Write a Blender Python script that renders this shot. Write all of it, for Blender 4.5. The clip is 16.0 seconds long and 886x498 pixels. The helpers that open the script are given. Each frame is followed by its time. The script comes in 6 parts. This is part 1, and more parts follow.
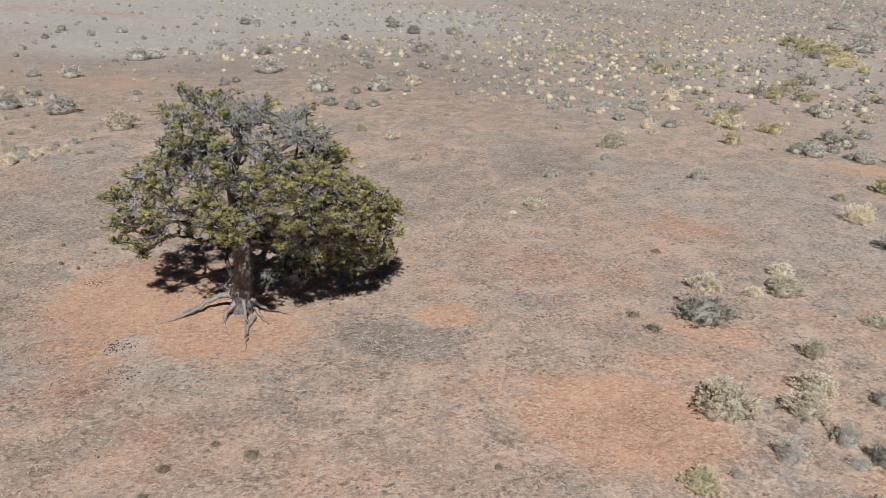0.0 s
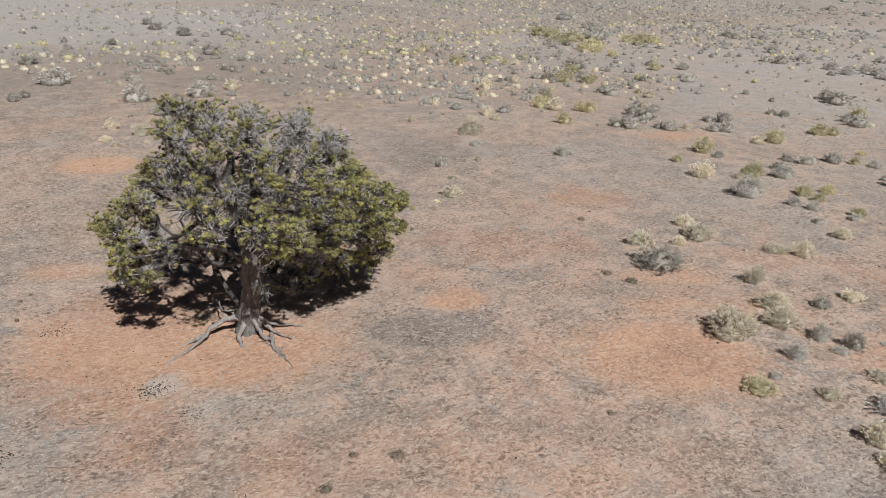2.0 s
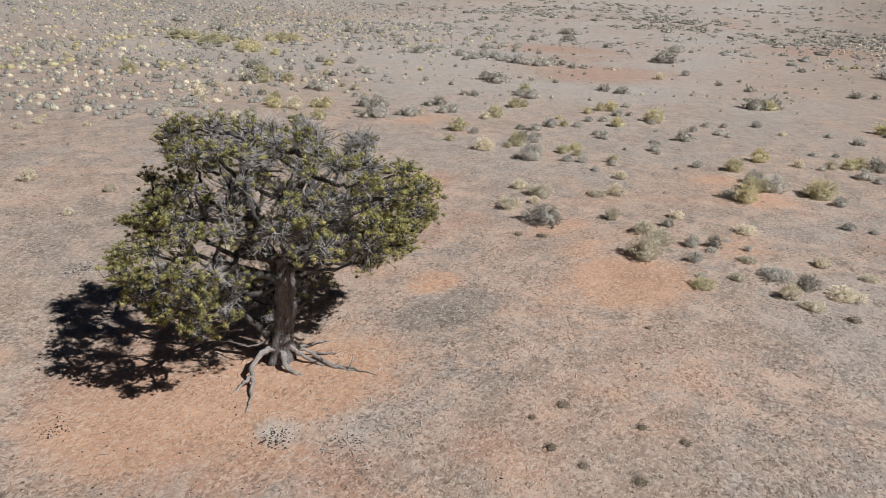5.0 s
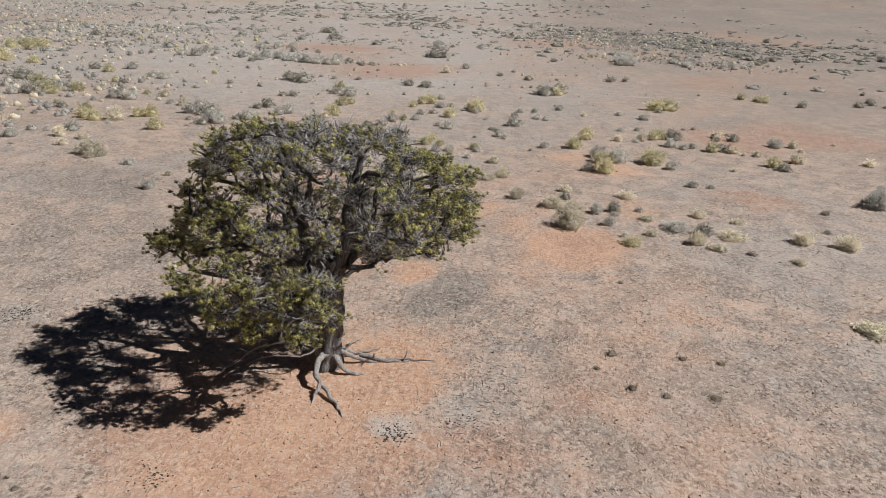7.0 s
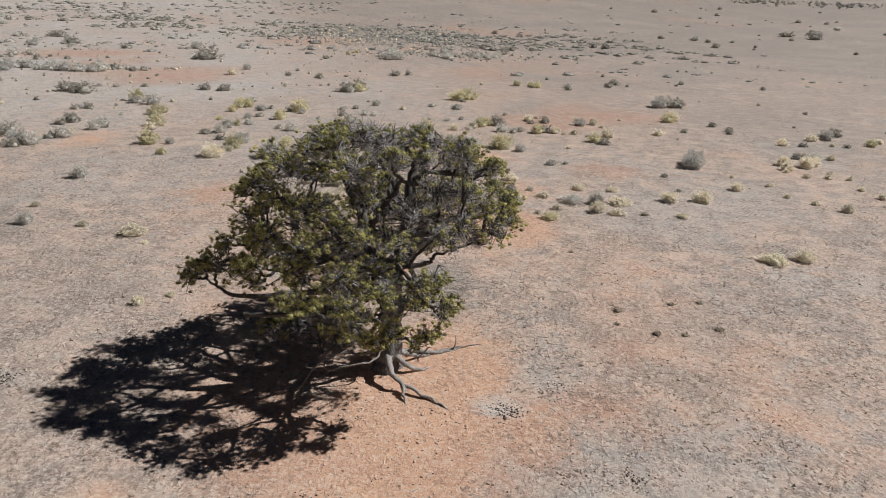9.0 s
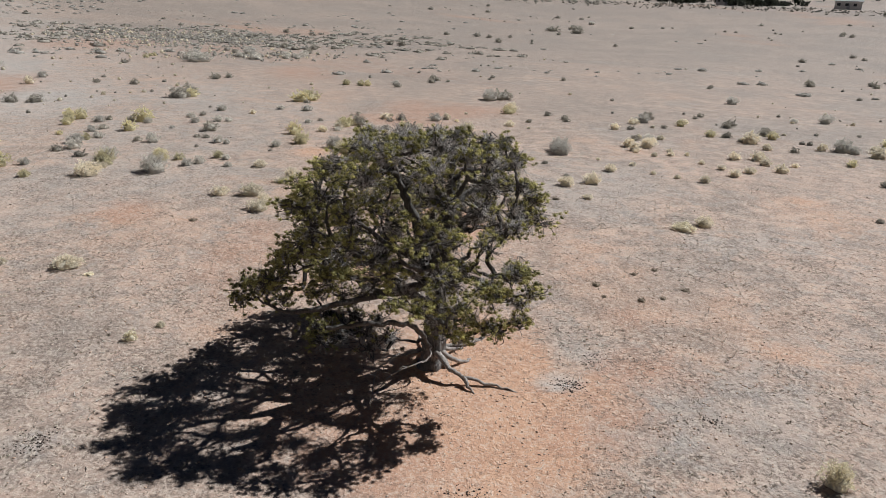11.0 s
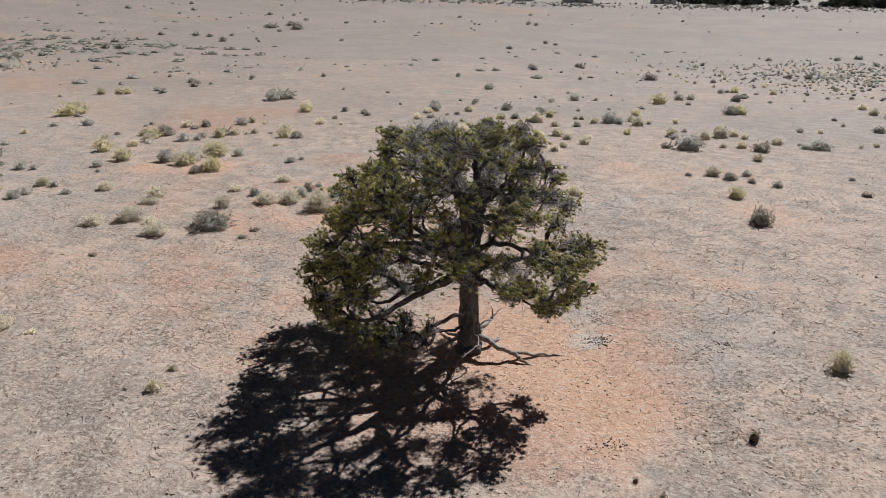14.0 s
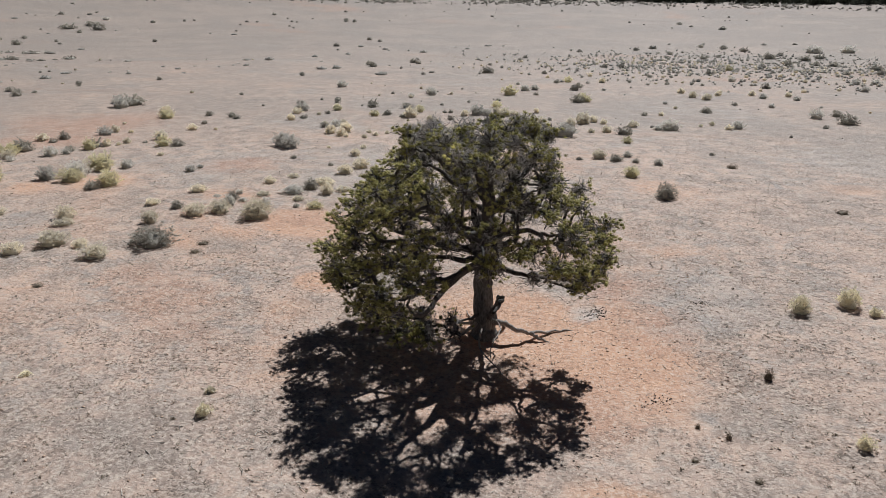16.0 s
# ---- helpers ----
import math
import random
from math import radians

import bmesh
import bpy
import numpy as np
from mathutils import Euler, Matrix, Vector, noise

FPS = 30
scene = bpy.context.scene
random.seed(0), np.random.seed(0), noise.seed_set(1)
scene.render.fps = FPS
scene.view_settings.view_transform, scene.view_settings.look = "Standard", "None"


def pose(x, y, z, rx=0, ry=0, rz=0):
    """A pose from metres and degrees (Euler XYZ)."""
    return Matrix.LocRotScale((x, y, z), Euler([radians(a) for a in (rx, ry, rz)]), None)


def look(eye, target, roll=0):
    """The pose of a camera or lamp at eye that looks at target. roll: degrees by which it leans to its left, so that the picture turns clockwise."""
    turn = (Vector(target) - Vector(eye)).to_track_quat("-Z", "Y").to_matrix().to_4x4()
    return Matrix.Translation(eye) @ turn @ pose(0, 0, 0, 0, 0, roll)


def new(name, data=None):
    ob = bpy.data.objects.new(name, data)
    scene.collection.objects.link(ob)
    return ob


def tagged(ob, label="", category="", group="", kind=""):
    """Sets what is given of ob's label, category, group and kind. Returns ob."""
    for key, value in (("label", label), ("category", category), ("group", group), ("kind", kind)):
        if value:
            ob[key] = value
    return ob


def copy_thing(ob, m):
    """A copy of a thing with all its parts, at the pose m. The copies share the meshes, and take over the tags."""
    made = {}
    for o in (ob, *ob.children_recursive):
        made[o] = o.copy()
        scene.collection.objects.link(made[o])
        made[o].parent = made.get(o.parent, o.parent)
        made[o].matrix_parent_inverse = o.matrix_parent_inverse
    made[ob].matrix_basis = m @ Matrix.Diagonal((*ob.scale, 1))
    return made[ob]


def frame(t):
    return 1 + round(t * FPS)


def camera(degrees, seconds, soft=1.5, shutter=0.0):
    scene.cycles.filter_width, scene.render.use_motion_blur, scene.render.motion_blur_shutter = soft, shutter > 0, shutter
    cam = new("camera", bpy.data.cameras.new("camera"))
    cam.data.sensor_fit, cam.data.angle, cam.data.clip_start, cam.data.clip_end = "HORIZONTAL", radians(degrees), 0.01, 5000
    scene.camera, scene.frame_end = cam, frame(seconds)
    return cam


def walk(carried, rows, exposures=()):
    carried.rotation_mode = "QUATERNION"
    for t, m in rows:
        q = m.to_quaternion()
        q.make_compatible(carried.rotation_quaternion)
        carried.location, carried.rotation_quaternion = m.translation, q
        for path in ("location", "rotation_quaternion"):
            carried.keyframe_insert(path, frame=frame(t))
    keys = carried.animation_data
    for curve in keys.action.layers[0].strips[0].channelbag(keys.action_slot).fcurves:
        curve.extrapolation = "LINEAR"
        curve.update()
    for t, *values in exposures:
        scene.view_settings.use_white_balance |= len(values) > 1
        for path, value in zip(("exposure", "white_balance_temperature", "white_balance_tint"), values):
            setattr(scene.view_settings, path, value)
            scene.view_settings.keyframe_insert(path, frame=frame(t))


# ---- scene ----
cam = camera(63.9, 16.0, 0.75)
PATH = [
    (0, (-0.042, 0.022, 7.606), (0.207, 1.843, 6.819), 1.6),
    (0.5, (-1.522, 0.078, 7.61), (-1.092, 1.866, 6.824), 1.9),
    (1, (-2.986, 0.281, 7.611), (-2.368, 2.015, 6.828), 2.0),
    (1.5, (-4.426, 0.622, 7.599), (-3.649, 2.293, 6.82), 2.1),
    (2, (-5.823, 1.11, 7.552), (-4.902, 2.709, 6.779), 2.2),
    (2.5, (-7.187, 1.763, 7.526), (-6.11, 3.264, 6.758), 2.5),
    (3, (-8.43, 2.536, 7.47), (-7.207, 3.925, 6.71), 2.6),
    (3.5, (-9.576, 3.392, 7.423), (-8.226, 4.661, 6.67), 2.7),
    (4, (-10.641, 4.382, 7.325), (-9.169, 5.515, 6.584), 2.9),
    (4.2, (-11.036, 4.81, 7.307), (-9.519, 5.883, 6.567), 3.0),
    (6.3, (-14.383, 9.953, 7.019), (-12.552, 10.345, 6.316), 2.9),
    (6.5, (-14.547, 10.47, 6.999), (-12.703, 10.798, 6.297), 3.1),
    (7, (-14.911, 11.931, 6.917), (-13.04, 12.079, 6.224), 3.2),
    (7.5, (-15.145, 13.423, 6.868), (-13.266, 13.386, 6.182), 3.1),
    (8, (-15.27, 14.91, 6.843), (-13.401, 14.694, 6.164), 3.0),
    (8.5, (-15.222, 16.408, 6.805), (-13.38, 16.015, 6.132), 2.9),
    (9, (-15.017, 17.869, 6.739), (-13.217, 17.308, 6.073), 2.8),
    (9.2, (-14.912, 18.468, 6.732), (-13.132, 17.843, 6.067), 2.7),
    (11.3, (-13.066, 23.055, 6.659), (-11.567, 21.899, 6.014), 2.6),
    (11.5, (-12.845, 23.423, 6.651), (-11.379, 22.225, 6.006), 2.5),
    (12, (-12.247, 24.241, 6.608), (-10.863, 22.947, 5.967), 2.3),
    (12.5, (-11.585, 25.048, 6.583), (-10.294, 23.66, 5.946), 2.2),
    (13, (-10.886, 25.782, 6.559), (-9.688, 24.311, 5.925), 2.0),
    (13.5, (-10.131, 26.465, 6.532), (-9.03, 24.92, 5.9), 1.8),
    (14, (-9.366, 27.133, 6.515), (-8.367, 25.52, 5.885), 1.5),
    (14.5, (-8.572, 27.742, 6.487), (-7.678, 26.067, 5.858), 1.3),
    (15, (-7.733, 28.271, 6.49), (-6.949, 26.542, 5.861), 1.1),
    (15.5, (-6.832, 28.78, 6.507), (-6.163, 27.003, 5.878), 0.9),
    (16, (-5.916, 29.241, 6.503), (-5.364, 27.424, 5.874), 0.9),
]
walk(cam, [(t, look(eye, target, roll)) for t, eye, target, roll in PATH], [(0.0, -0.20, 6480, 10), (2.0, -0.20, 6470, 10), (4.5, -0.17, 6450, 10), (8.0, -0.12, 6430, 10), (12.0, -0.07, 6320, 10), (16.0, -0.10, 6250, 10)])

# ---------------------------------------------------------------- light
SUN_AZ, SUN_EL = radians(267.0), radians(47.5)      # the way to the sun, from +x, counter-clockwise
world = bpy.data.worlds.new("sky")
scene.world = world
world.use_nodes = True
wn = world.node_tree.nodes
sky = wn.new("ShaderNodeTexSky")
sky.sky_type, sky.sun_disc = "NISHITA", False
sky.sun_elevation, sky.sun_rotation = SUN_EL, radians(90) - SUN_AZ
sky.altitude, sky.air_density, sky.dust_density = 2200, 0.16, 0.10
sky.ozone_density = 0.2
world.node_tree.links.new(sky.outputs[0], wn["Background"].inputs[0])
wn["Background"].inputs[1].default_value = 0.05
sun = new("sun", bpy.data.lights.new("sun", "SUN"))
sun.data.energy, sun.data.angle, sun.data.color = 5.0, radians(0.53), (0.985, 0.985, 0.985)
to_sun = Vector((math.cos(SUN_EL) * math.cos(SUN_AZ), math.cos(SUN_EL) * math.sin(SUN_AZ), math.sin(SUN_EL)))
sun.matrix_world = look(to_sun * 60, (0, 0, 0))


# ---------------------------------------------------------------- materials
class Nodes:
    """A small writer for node materials."""

    def __init__(self, name, roughness=0.9):
        self.mat = bpy.data.materials.new(name)
        self.mat.use_nodes = True
        self.tree = self.mat.node_tree
        self.bsdf = self.tree.nodes["Principled BSDF"]
        self.bsdf.inputs["Roughness"].default_value = roughness
        self.bsdf.inputs["Specular IOR Level"].default_value = 0.2

    def node(self, kind, **sets):
        n = self.tree.nodes.new(kind)
        for k, v in sets.items():
            n.inputs[k].default_value = v
        return n

    def link(self, a, b):
        self.tree.links.new(a, b)

    def place(self):
        return self.tree.nodes.new("ShaderNodeTexCoord").outputs["Object"]

    def noise(self, scale, detail=4.0, rough=0.55, where=None, distort=0.0):
        n = self.node("ShaderNodeTexNoise", Scale=scale, Detail=detail, Roughness=rough, Distortion=distort)
        self.link(where if where else self.place(), n.inputs["Vector"])
        return n.outputs["Fac"]

    def span(self, value, lo, hi, to_lo=0.0, to_hi=1.0):
        n = self.tree.nodes.new("ShaderNodeMapRange")
        for k, v in zip((1, 2, 3, 4), (lo, hi, to_lo, to_hi)):
            n.inputs[k].default_value = v
        self.link(value, n.inputs[0])
        return n.outputs[0]

    def math(self, op, a, b):
        n = self.tree.nodes.new("ShaderNodeMath")
        n.operation = op
        for i, v in enumerate((a, b)):
            if isinstance(v, (int, float)):
                n.inputs[i].default_value = v
            else:
                self.link(v, n.inputs[i])
        return n.outputs[0]

    def mix(self, fac, a, b, blend="MIX"):
        n = self.tree.nodes.new("ShaderNodeMix")
        n.data_type, n.blend_type = "RGBA", blend
        for i, v in ((0, fac), (6, a), (7, b)):
            if isinstance(v, tuple):
                n.inputs[i].default_value = (*v, 1.0)
            elif isinstance(v, (int, float)):
                n.inputs[i].default_value = v
            else:
                self.link(v, n.inputs[i])
        return n.outputs[2]

    def attribute(self, name):
        n = self.tree.nodes.new("ShaderNodeAttribute")
        n.attribute_name = name
        return n.outputs["Fac"]

    def random(self):
        return self.tree.nodes.new("ShaderNodeObjectInfo").outputs["Random"]

    def bump(self, height, strength, distance):
        n = self.node("ShaderNodeBump", Strength=strength, Distance=distance)
        self.link(height, n.inputs["Height"])
        self.link(n.outputs[0], self.bsdf.inputs["Normal"])

    def done(self, colour):
        if isinstance(colour, tuple):
            self.bsdf.inputs["Base Color"].default_value = (*colour, 1.0)
        else:
            self.link(colour, self.bsdf.inputs["Base Color"])
        return self.mat


def soil_material():
    m = Nodes("desert_soil", 0.82)
    m.bsdf.inputs["Specular IOR Level"].default_value = 0.28
    p = m.place()
    broad = m.noise(0.45, 6, 0.6, p, 0.3)
    blot = m.noise(1.3, 7, 0.66, p, 0.5)
    mid = m.noise(3.4, 6, 0.66, p, 0.4)
    fine = m.noise(10.0, 5, 0.62, p, 0.3)
    small = m.noise(19.0, 4, 0.62, p)
    grain = m.noise(60.0, 3, 0.7, p)
    tan = m.mix(m.span(broad, 0.36, 0.64), (0.485, 0.355, 0.280), (0.560, 0.402, 0.316))
    tan = m.mix(m.span(blot, 0.49, 0.60, 0.0, 0.80), tan, (0.290, 0.230, 0.190))
    tan = m.mix(m.span(blot, 0.47, 0.37, 0.0, 0.65), tan, (0.610, 0.435, 0.330))
    tan = m.mix(m.span(mid, 0.52, 0.60, 0.0, 0.55), tan, (0.430, 0.372, 0.320))
    ashen = m.noise(0.85, 9, 0.72, p, 0.9)
    tan = m.mix(m.span(ashen, 0.54, 0.61, 0.0, 0.68), tan, (0.320, 0.288, 0.262))
    vast = m.noise(0.075, 6, 0.62, p, 0.6)
    tan = m.mix(m.span(vast, 0.50, 0.60, 0.0, 0.35), tan, (0.470, 0.335, 0.262))
    tan = m.mix(m.span(vast, 0.48, 0.40, 0.0, 0.55), tan, (0.375, 0.345, 0.315))
    orange = m.mix(m.span(mid, 0.35, 0.65), (0.640, 0.392, 0.258), (0.540, 0.312, 0.203))
    ragged = m.math("MULTIPLY", m.math("SUBTRACT", m.noise(1.1, 8, 0.70, p, 0.8), 0.5), 1.9)
    warm = m.span(m.math("ADD", m.attribute("orange"), ragged), 0.25, 0.95)
    colour = m.mix(warm, tan, orange)
    ash = m.mix(m.span(mid, 0.38, 0.62), (0.205, 0.178, 0.156), (0.330, 0.280, 0.240))
    ash = m.mix(m.span(vast, 0.47, 0.57, 0.0, 0.35), ash, (0.430, 0.340, 0.283))
    ashy = m.span(m.math("ADD", m.attribute("grey"), ragged), 0.25, 1.0, 0.0, 0.90)
    colour = m.mix(ashy, colour, ash)
    pale_grey = m.mix(m.span(mid, 0.35, 0.65), (0.570, 0.555, 0.525), (0.440, 0.412, 0.378))
    colour = m.mix(m.span(m.math("ADD", m.attribute("pale"), ragged), 0.30, 1.0, 0.0, 0.85), colour, pale_grey)
    colour = m.mix(m.span(m.math("ADD", m.attribute("red"), ragged), 0.30, 1.0, 0.0, 0.80), colour, (0.468, 0.269, 0.184))
    quiet = m.math("SUBTRACT", 1.0, m.math("MULTIPLY", warm, 0.55))
    crowd = m.span(m.noise(1.1, 6, 0.65, p), 0.42, 0.58, 0.12, 1.0)
    speck = m.math("MULTIPLY", m.math("MULTIPLY", m.span(fine, 0.53, 0.59), crowd), quiet)
    colour = m.mix(m.math("MULTIPLY", speck, 0.62), colour, (0.205, 0.152, 0.118))
    colour = m.mix(m.math("MULTIPLY", m.span(fine, 0.46, 0.40), 0.42), colour, (0.660, 0.555, 0.455))
    fleck = m.math("MULTIPLY", m.math("MULTIPLY", m.span(small, 0.53, 0.62), crowd), quiet)
    colour = m.mix(m.math("MULTIPLY", fleck, 0.36), colour, (0.215, 0.158, 0.122))
    colour = m.mix(m.math("MULTIPLY", m.span(small, 0.46, 0.37), 0.42), colour, (0.660, 0.570, 0.480))
    colour = m.mix(m.math("MULTIPLY", m.span(grain, 0.56, 0.74), 0.30), colour, (0.207, 0.165, 0.134))
    dots = 0.0
    for scale, most, share in ((9.0, 0.52, 0.40), (19.0, 0.50, 0.45)):      # low withered cushions and crumbs
        cell = m.node("ShaderNodeTexVoronoi", Scale=scale)
        m.link(p, cell.inputs["Vector"])
        pick = m.tree.nodes.new("ShaderNodeSeparateColor")
        m.link(cell.outputs["Color"], pick.inputs[0])
        wide = m.math("MULTIPLY", m.span(pick.outputs[0], share, 1.0, 0.0, most), m.span(fine, 0.35, 0.60, 0.6, 1.3))
        spot = m.span(m.math("SUBTRACT", cell.outputs["Distance"], wide), 0.0, -0.10)
        dots = m.math("MAXIMUM", spot, dots)
    dots = m.math("MULTIPLY", m.math("MULTIPLY", dots, m.span(crowd, 0.0, 1.0, 0.30, 1.0)), quiet)
    colour = m.mix(m.math("MULTIPLY", dots, 0.68), colour, (0.165, 0.130, 0.105))
    crack = m.node("ShaderNodeTexVoronoi", Scale=7.0)
    crack.feature = "DISTANCE_TO_EDGE"
    bent = m.tree.nodes.new("ShaderNodeVectorMath")
    bent.operation = "MULTIPLY_ADD"
    wave = m.tree.nodes.new("ShaderNodeTexNoise")
    wave.inputs["Scale"].default_value = 6.0
    m.link(p, wave.inputs["Vector"])
    m.link(wave.outputs["Color"], bent.inputs[0])
    bent.inputs[1].default_value = (0.14, 0.14, 0.14)
    m.link(p, bent.inputs[2])
    m.link(bent.outputs[0], crack.inputs["Vector"])
    line = m.math("MULTIPLY", m.span(crack.outputs["Distance"], 0.05, 0.0), m.attribute("cracked"))
    line = m.math("MULTIPLY", line, m.span(blot, 0.40, 0.58))
    colour = m.mix(m.math("MULTIPLY", line, 0.55), colour, (0.243, 0.123, 0.076))
    high = m.math("ADD", m.math("MULTIPLY", m.math("ADD", m.math("MULTIPLY", mid, 0.9), m.math("MULTIPLY", fine, 0.22)), 0.8), m.math("ADD", m.math("MULTIPLY", small, 0.35), m.math("MULTIPLY", grain, 0.16)))
    high = m.math("ADD", high, m.math("MULTIPLY", m.math("ADD", speck, fleck), 0.22))
    high = m.math("SUBTRACT", high, m.math("MULTIPLY", line, 0.4))
    high = m.math("ADD", high, m.math("MULTIPLY", dots, 0.7))
    clod = m.math("MULTIPLY", m.span(m.noise(6.5, 4, 0.6, p, 0.6), 0.54, 0.66), m.span(m.noise(0.7, 5, 0.65, p), 0.40, 0.60, 0.25, 1.0))
    high = m.math("ADD", high, m.math("MULTIPLY", clod, 1.3))
    m.bump(high, 0.44, 0.060)
    return m.done(colour)


def bark_material(name, dark, light, coarse=9.0):
    m = Nodes(name, 0.88)
    p = m.place()
    stretch = m.node("ShaderNodeMapping")
    stretch.inputs["Scale"].default_value = (1.0, 1.0, 0.22)
    m.link(p, stretch.inputs["Vector"])
    strips = m.noise(coarse * 3.0, 5, 0.65, stretch.outputs[0], 0.8)
    blotch = m.noise(coarse * 0.5, 4, 0.6, p)
    colour = m.mix(m.span(strips, 0.33, 0.66), dark, light)
    colour = m.mix(m.span(blotch, 0.45, 0.75, 0.0, 0.5), colour, tuple(c * 0.62 for c in dark))
    m.bump(strips, 0.9, 0.03)
    return m.done(colour)


def leaf_material(name, deep, bright, dry, dry_share=0.35, thin=0.3):
    """Foliage that lets a share of the light through."""
    m = Nodes(name, 0.75)
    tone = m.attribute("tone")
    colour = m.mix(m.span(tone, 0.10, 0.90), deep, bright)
    colour = m.mix(m.math("MULTIPLY", m.span(m.noise(3.0, 3, 0.6), 0.50, 0.70), dry_share), colour, dry)
    shift = m.span(m.random(), 0.0, 1.0, 0.84, 1.14)
    gain = m.tree.nodes.new("ShaderNodeCombineXYZ")
    for i in range(3):
        m.link(shift, gain.inputs[i])
    colour = m.mix(1.0, colour, gain.outputs[0], "MULTIPLY")
    glow = m.tree.nodes.new("ShaderNodeBsdfTranslucent")
    m.link(colour, glow.inputs["Color"])
    both = m.tree.nodes.new("ShaderNodeMixShader")
    both.inputs[0].default_value = thin
    m.link(m.bsdf.outputs[0], both.inputs[1])
    m.link(glow.outputs[0], both.inputs[2])
    m.link(both.outputs[0], m.tree.nodes["Material Output"].inputs["Surface"])
    return m.done(colour)


def plain_material(name, a, b, scale=6.0, roughness=0.85, bump=0.0):
    m = Nodes(name, roughness)
    n = m.noise(scale, 5, 0.6)
    if bump:
        m.bump(n, 0.7, bump)
    return m.done(m.mix(m.span(n, 0.35, 0.65), a, b))


SOIL = soil_material()
BARK = bark_material("juniper_bark", (0.095, 0.088, 0.083), (0.290, 0.274, 0.260))
# limbs darker than the trunk: the crown's inner shade goes into this colour
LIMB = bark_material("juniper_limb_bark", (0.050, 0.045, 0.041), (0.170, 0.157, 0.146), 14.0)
DEADWOOD = bark_material("weathered_wood", (0.260, 0.230, 0.208), (0.480, 0.440, 0.405), 12.0)
TWIG = plain_material("grey_twig", (0.340, 0.315, 0.298), (0.660, 0.628, 0.600), 9.0)
JUNIPER = leaf_material("juniper_foliage", (0.085, 0.088, 0.040), (0.760, 0.705, 0.285), (0.520, 0.475, 0.300), 0.30, 0.44)
SAGE = leaf_material("sage_foliage", (0.235, 0.220, 0.188), (0.530, 0.495, 0.425), (0.440, 0.395, 0.330), 0.35, 0.28)
SILVER = leaf_material("grey_bush_foliage", (0.450, 0.430, 0.390), (0.780, 0.750, 0.685), (0.680, 0.635, 0.555), 0.35, 0.50)
MIXED = leaf_material("tipped_sage_foliage", (0.400, 0.365, 0.292), (0.780, 0.720, 0.580), (0.670, 0.605, 0.480), 0.35, 0.50)
PALE = leaf_material("dry_bush_foliage", (0.690, 0.622, 0.495), (0.940, 0.875, 0.730), (0.880, 0.800, 0.650), 0.30, 0.50)
YELLOW = leaf_material("rabbitbrush_foliage", (0.480, 0.440, 0.290), (0.850, 0.790, 0.550), (0.770, 0.705, 0.510), 0.40, 0.54)
STRAW = leaf_material("straw_grass", (0.740, 0.650, 0.470), (0.950, 0.890, 0.710), (0.860, 0.775, 0.590), 0.35, 0.22)
DARK = leaf_material("dark_tuft_foliage", (0.130, 0.105, 0.078), (0.330, 0.270, 0.200), (0.240, 0.190, 0.140))
STEM = plain_material("shrub_stem", (0.170, 0.145, 0.120), (0.360, 0.315, 0.265), 20.0)
GRASS = leaf_material("dry_ground_grass", (0.360, 0.305, 0.245), (0.760, 0.680, 0.560), (0.480, 0.400, 0.320), 0.35, 0.25)
STONE = plain_material("pebble", (0.340, 0.265, 0.212), (0.560, 0.450, 0.365), 14.0, 0.9, 0.004)
DUNG = plain_material("dark_clod", (0.045, 0.036, 0.030), (0.120, 0.095, 0.078), 30.0, 0.9, 0.004)
CLOD = plain_material("soil_clod", (0.430, 0.300, 0.222), (0.590, 0.415, 0.310), 11.0, 0.95, 0.006)
CHIP = plain_material("pale_wood_chip", (0.430, 0.390, 0.340), (0.620, 0.570, 0.500), 20.0)


# ---------------------------------------------------------------- mesh helpers
def mesh_object(name, verts, faces, material, parent=None, label="", tone=None, smooth=False):
    """One mesh object out of numpy vertices and faces that all have the same number of corners."""
    verts, faces = np.asarray(verts, np.float32), np.asarray(faces, np.int32)
    me = bpy.data.meshes.new(name)
    k = faces.shape[1]
    me.vertices.add(len(verts))
    me.vertices.foreach_set("co", verts.ravel())
    me.loops.add(faces.size)
    me.loops.foreach_set("vertex_index", faces.ravel())
    me.polygons.add(len(faces))
    me.polygons.foreach_set("loop_start", np.arange(0, faces.size, k, dtype=np.int32))
    if tone is not None:
        me.attributes.new("tone", "FLOAT", "POINT").data.foreach_set("value", np.asarray(tone, np.float32))
    me.update(calc_edges=True)
    me.validate()
    if smooth:
        me.polygons.foreach_set("use_smooth", np.ones(len(faces), bool))
    me.materials.append(material)
    ob = new(name, me)
    if parent:
        ob.parent = parent
    if label:
        tagged(ob, label)
    return ob


def empty(name, x=0.0, y=0.0, z=0.0):
    ob = new(name)
    ob.location = (x, y, z)
    return ob


def lattice(ix, iy, seed):
    h = (ix * 374761393 + iy * 668265263 + seed * 982451653) & 0xFFFFFFFF
    h = ((h ^ (h >> 13)) * 1274126177) & 0xFFFFFFFF
    return ((h ^ (h >> 16)) & 0xFFFF) / 65535.0


def value_noise(x, y, seed):
    ix, iy = np.floor(x).astype(np.int64), np.floor(y).astype(np.int64)
    fx, fy = x - ix, y - iy
    fx, fy = fx * fx * (3 - 2 * fx), fy * fy * (3 - 2 * fy)
    a = lattice(ix, iy, seed) * (1 - fx) + lattice(ix + 1, iy, seed) * fx
    b = lattice(ix, iy + 1, seed) * (1 - fx) + lattice(ix + 1, iy + 1, seed) * fx
    return a * (1 - fy) + b * fy


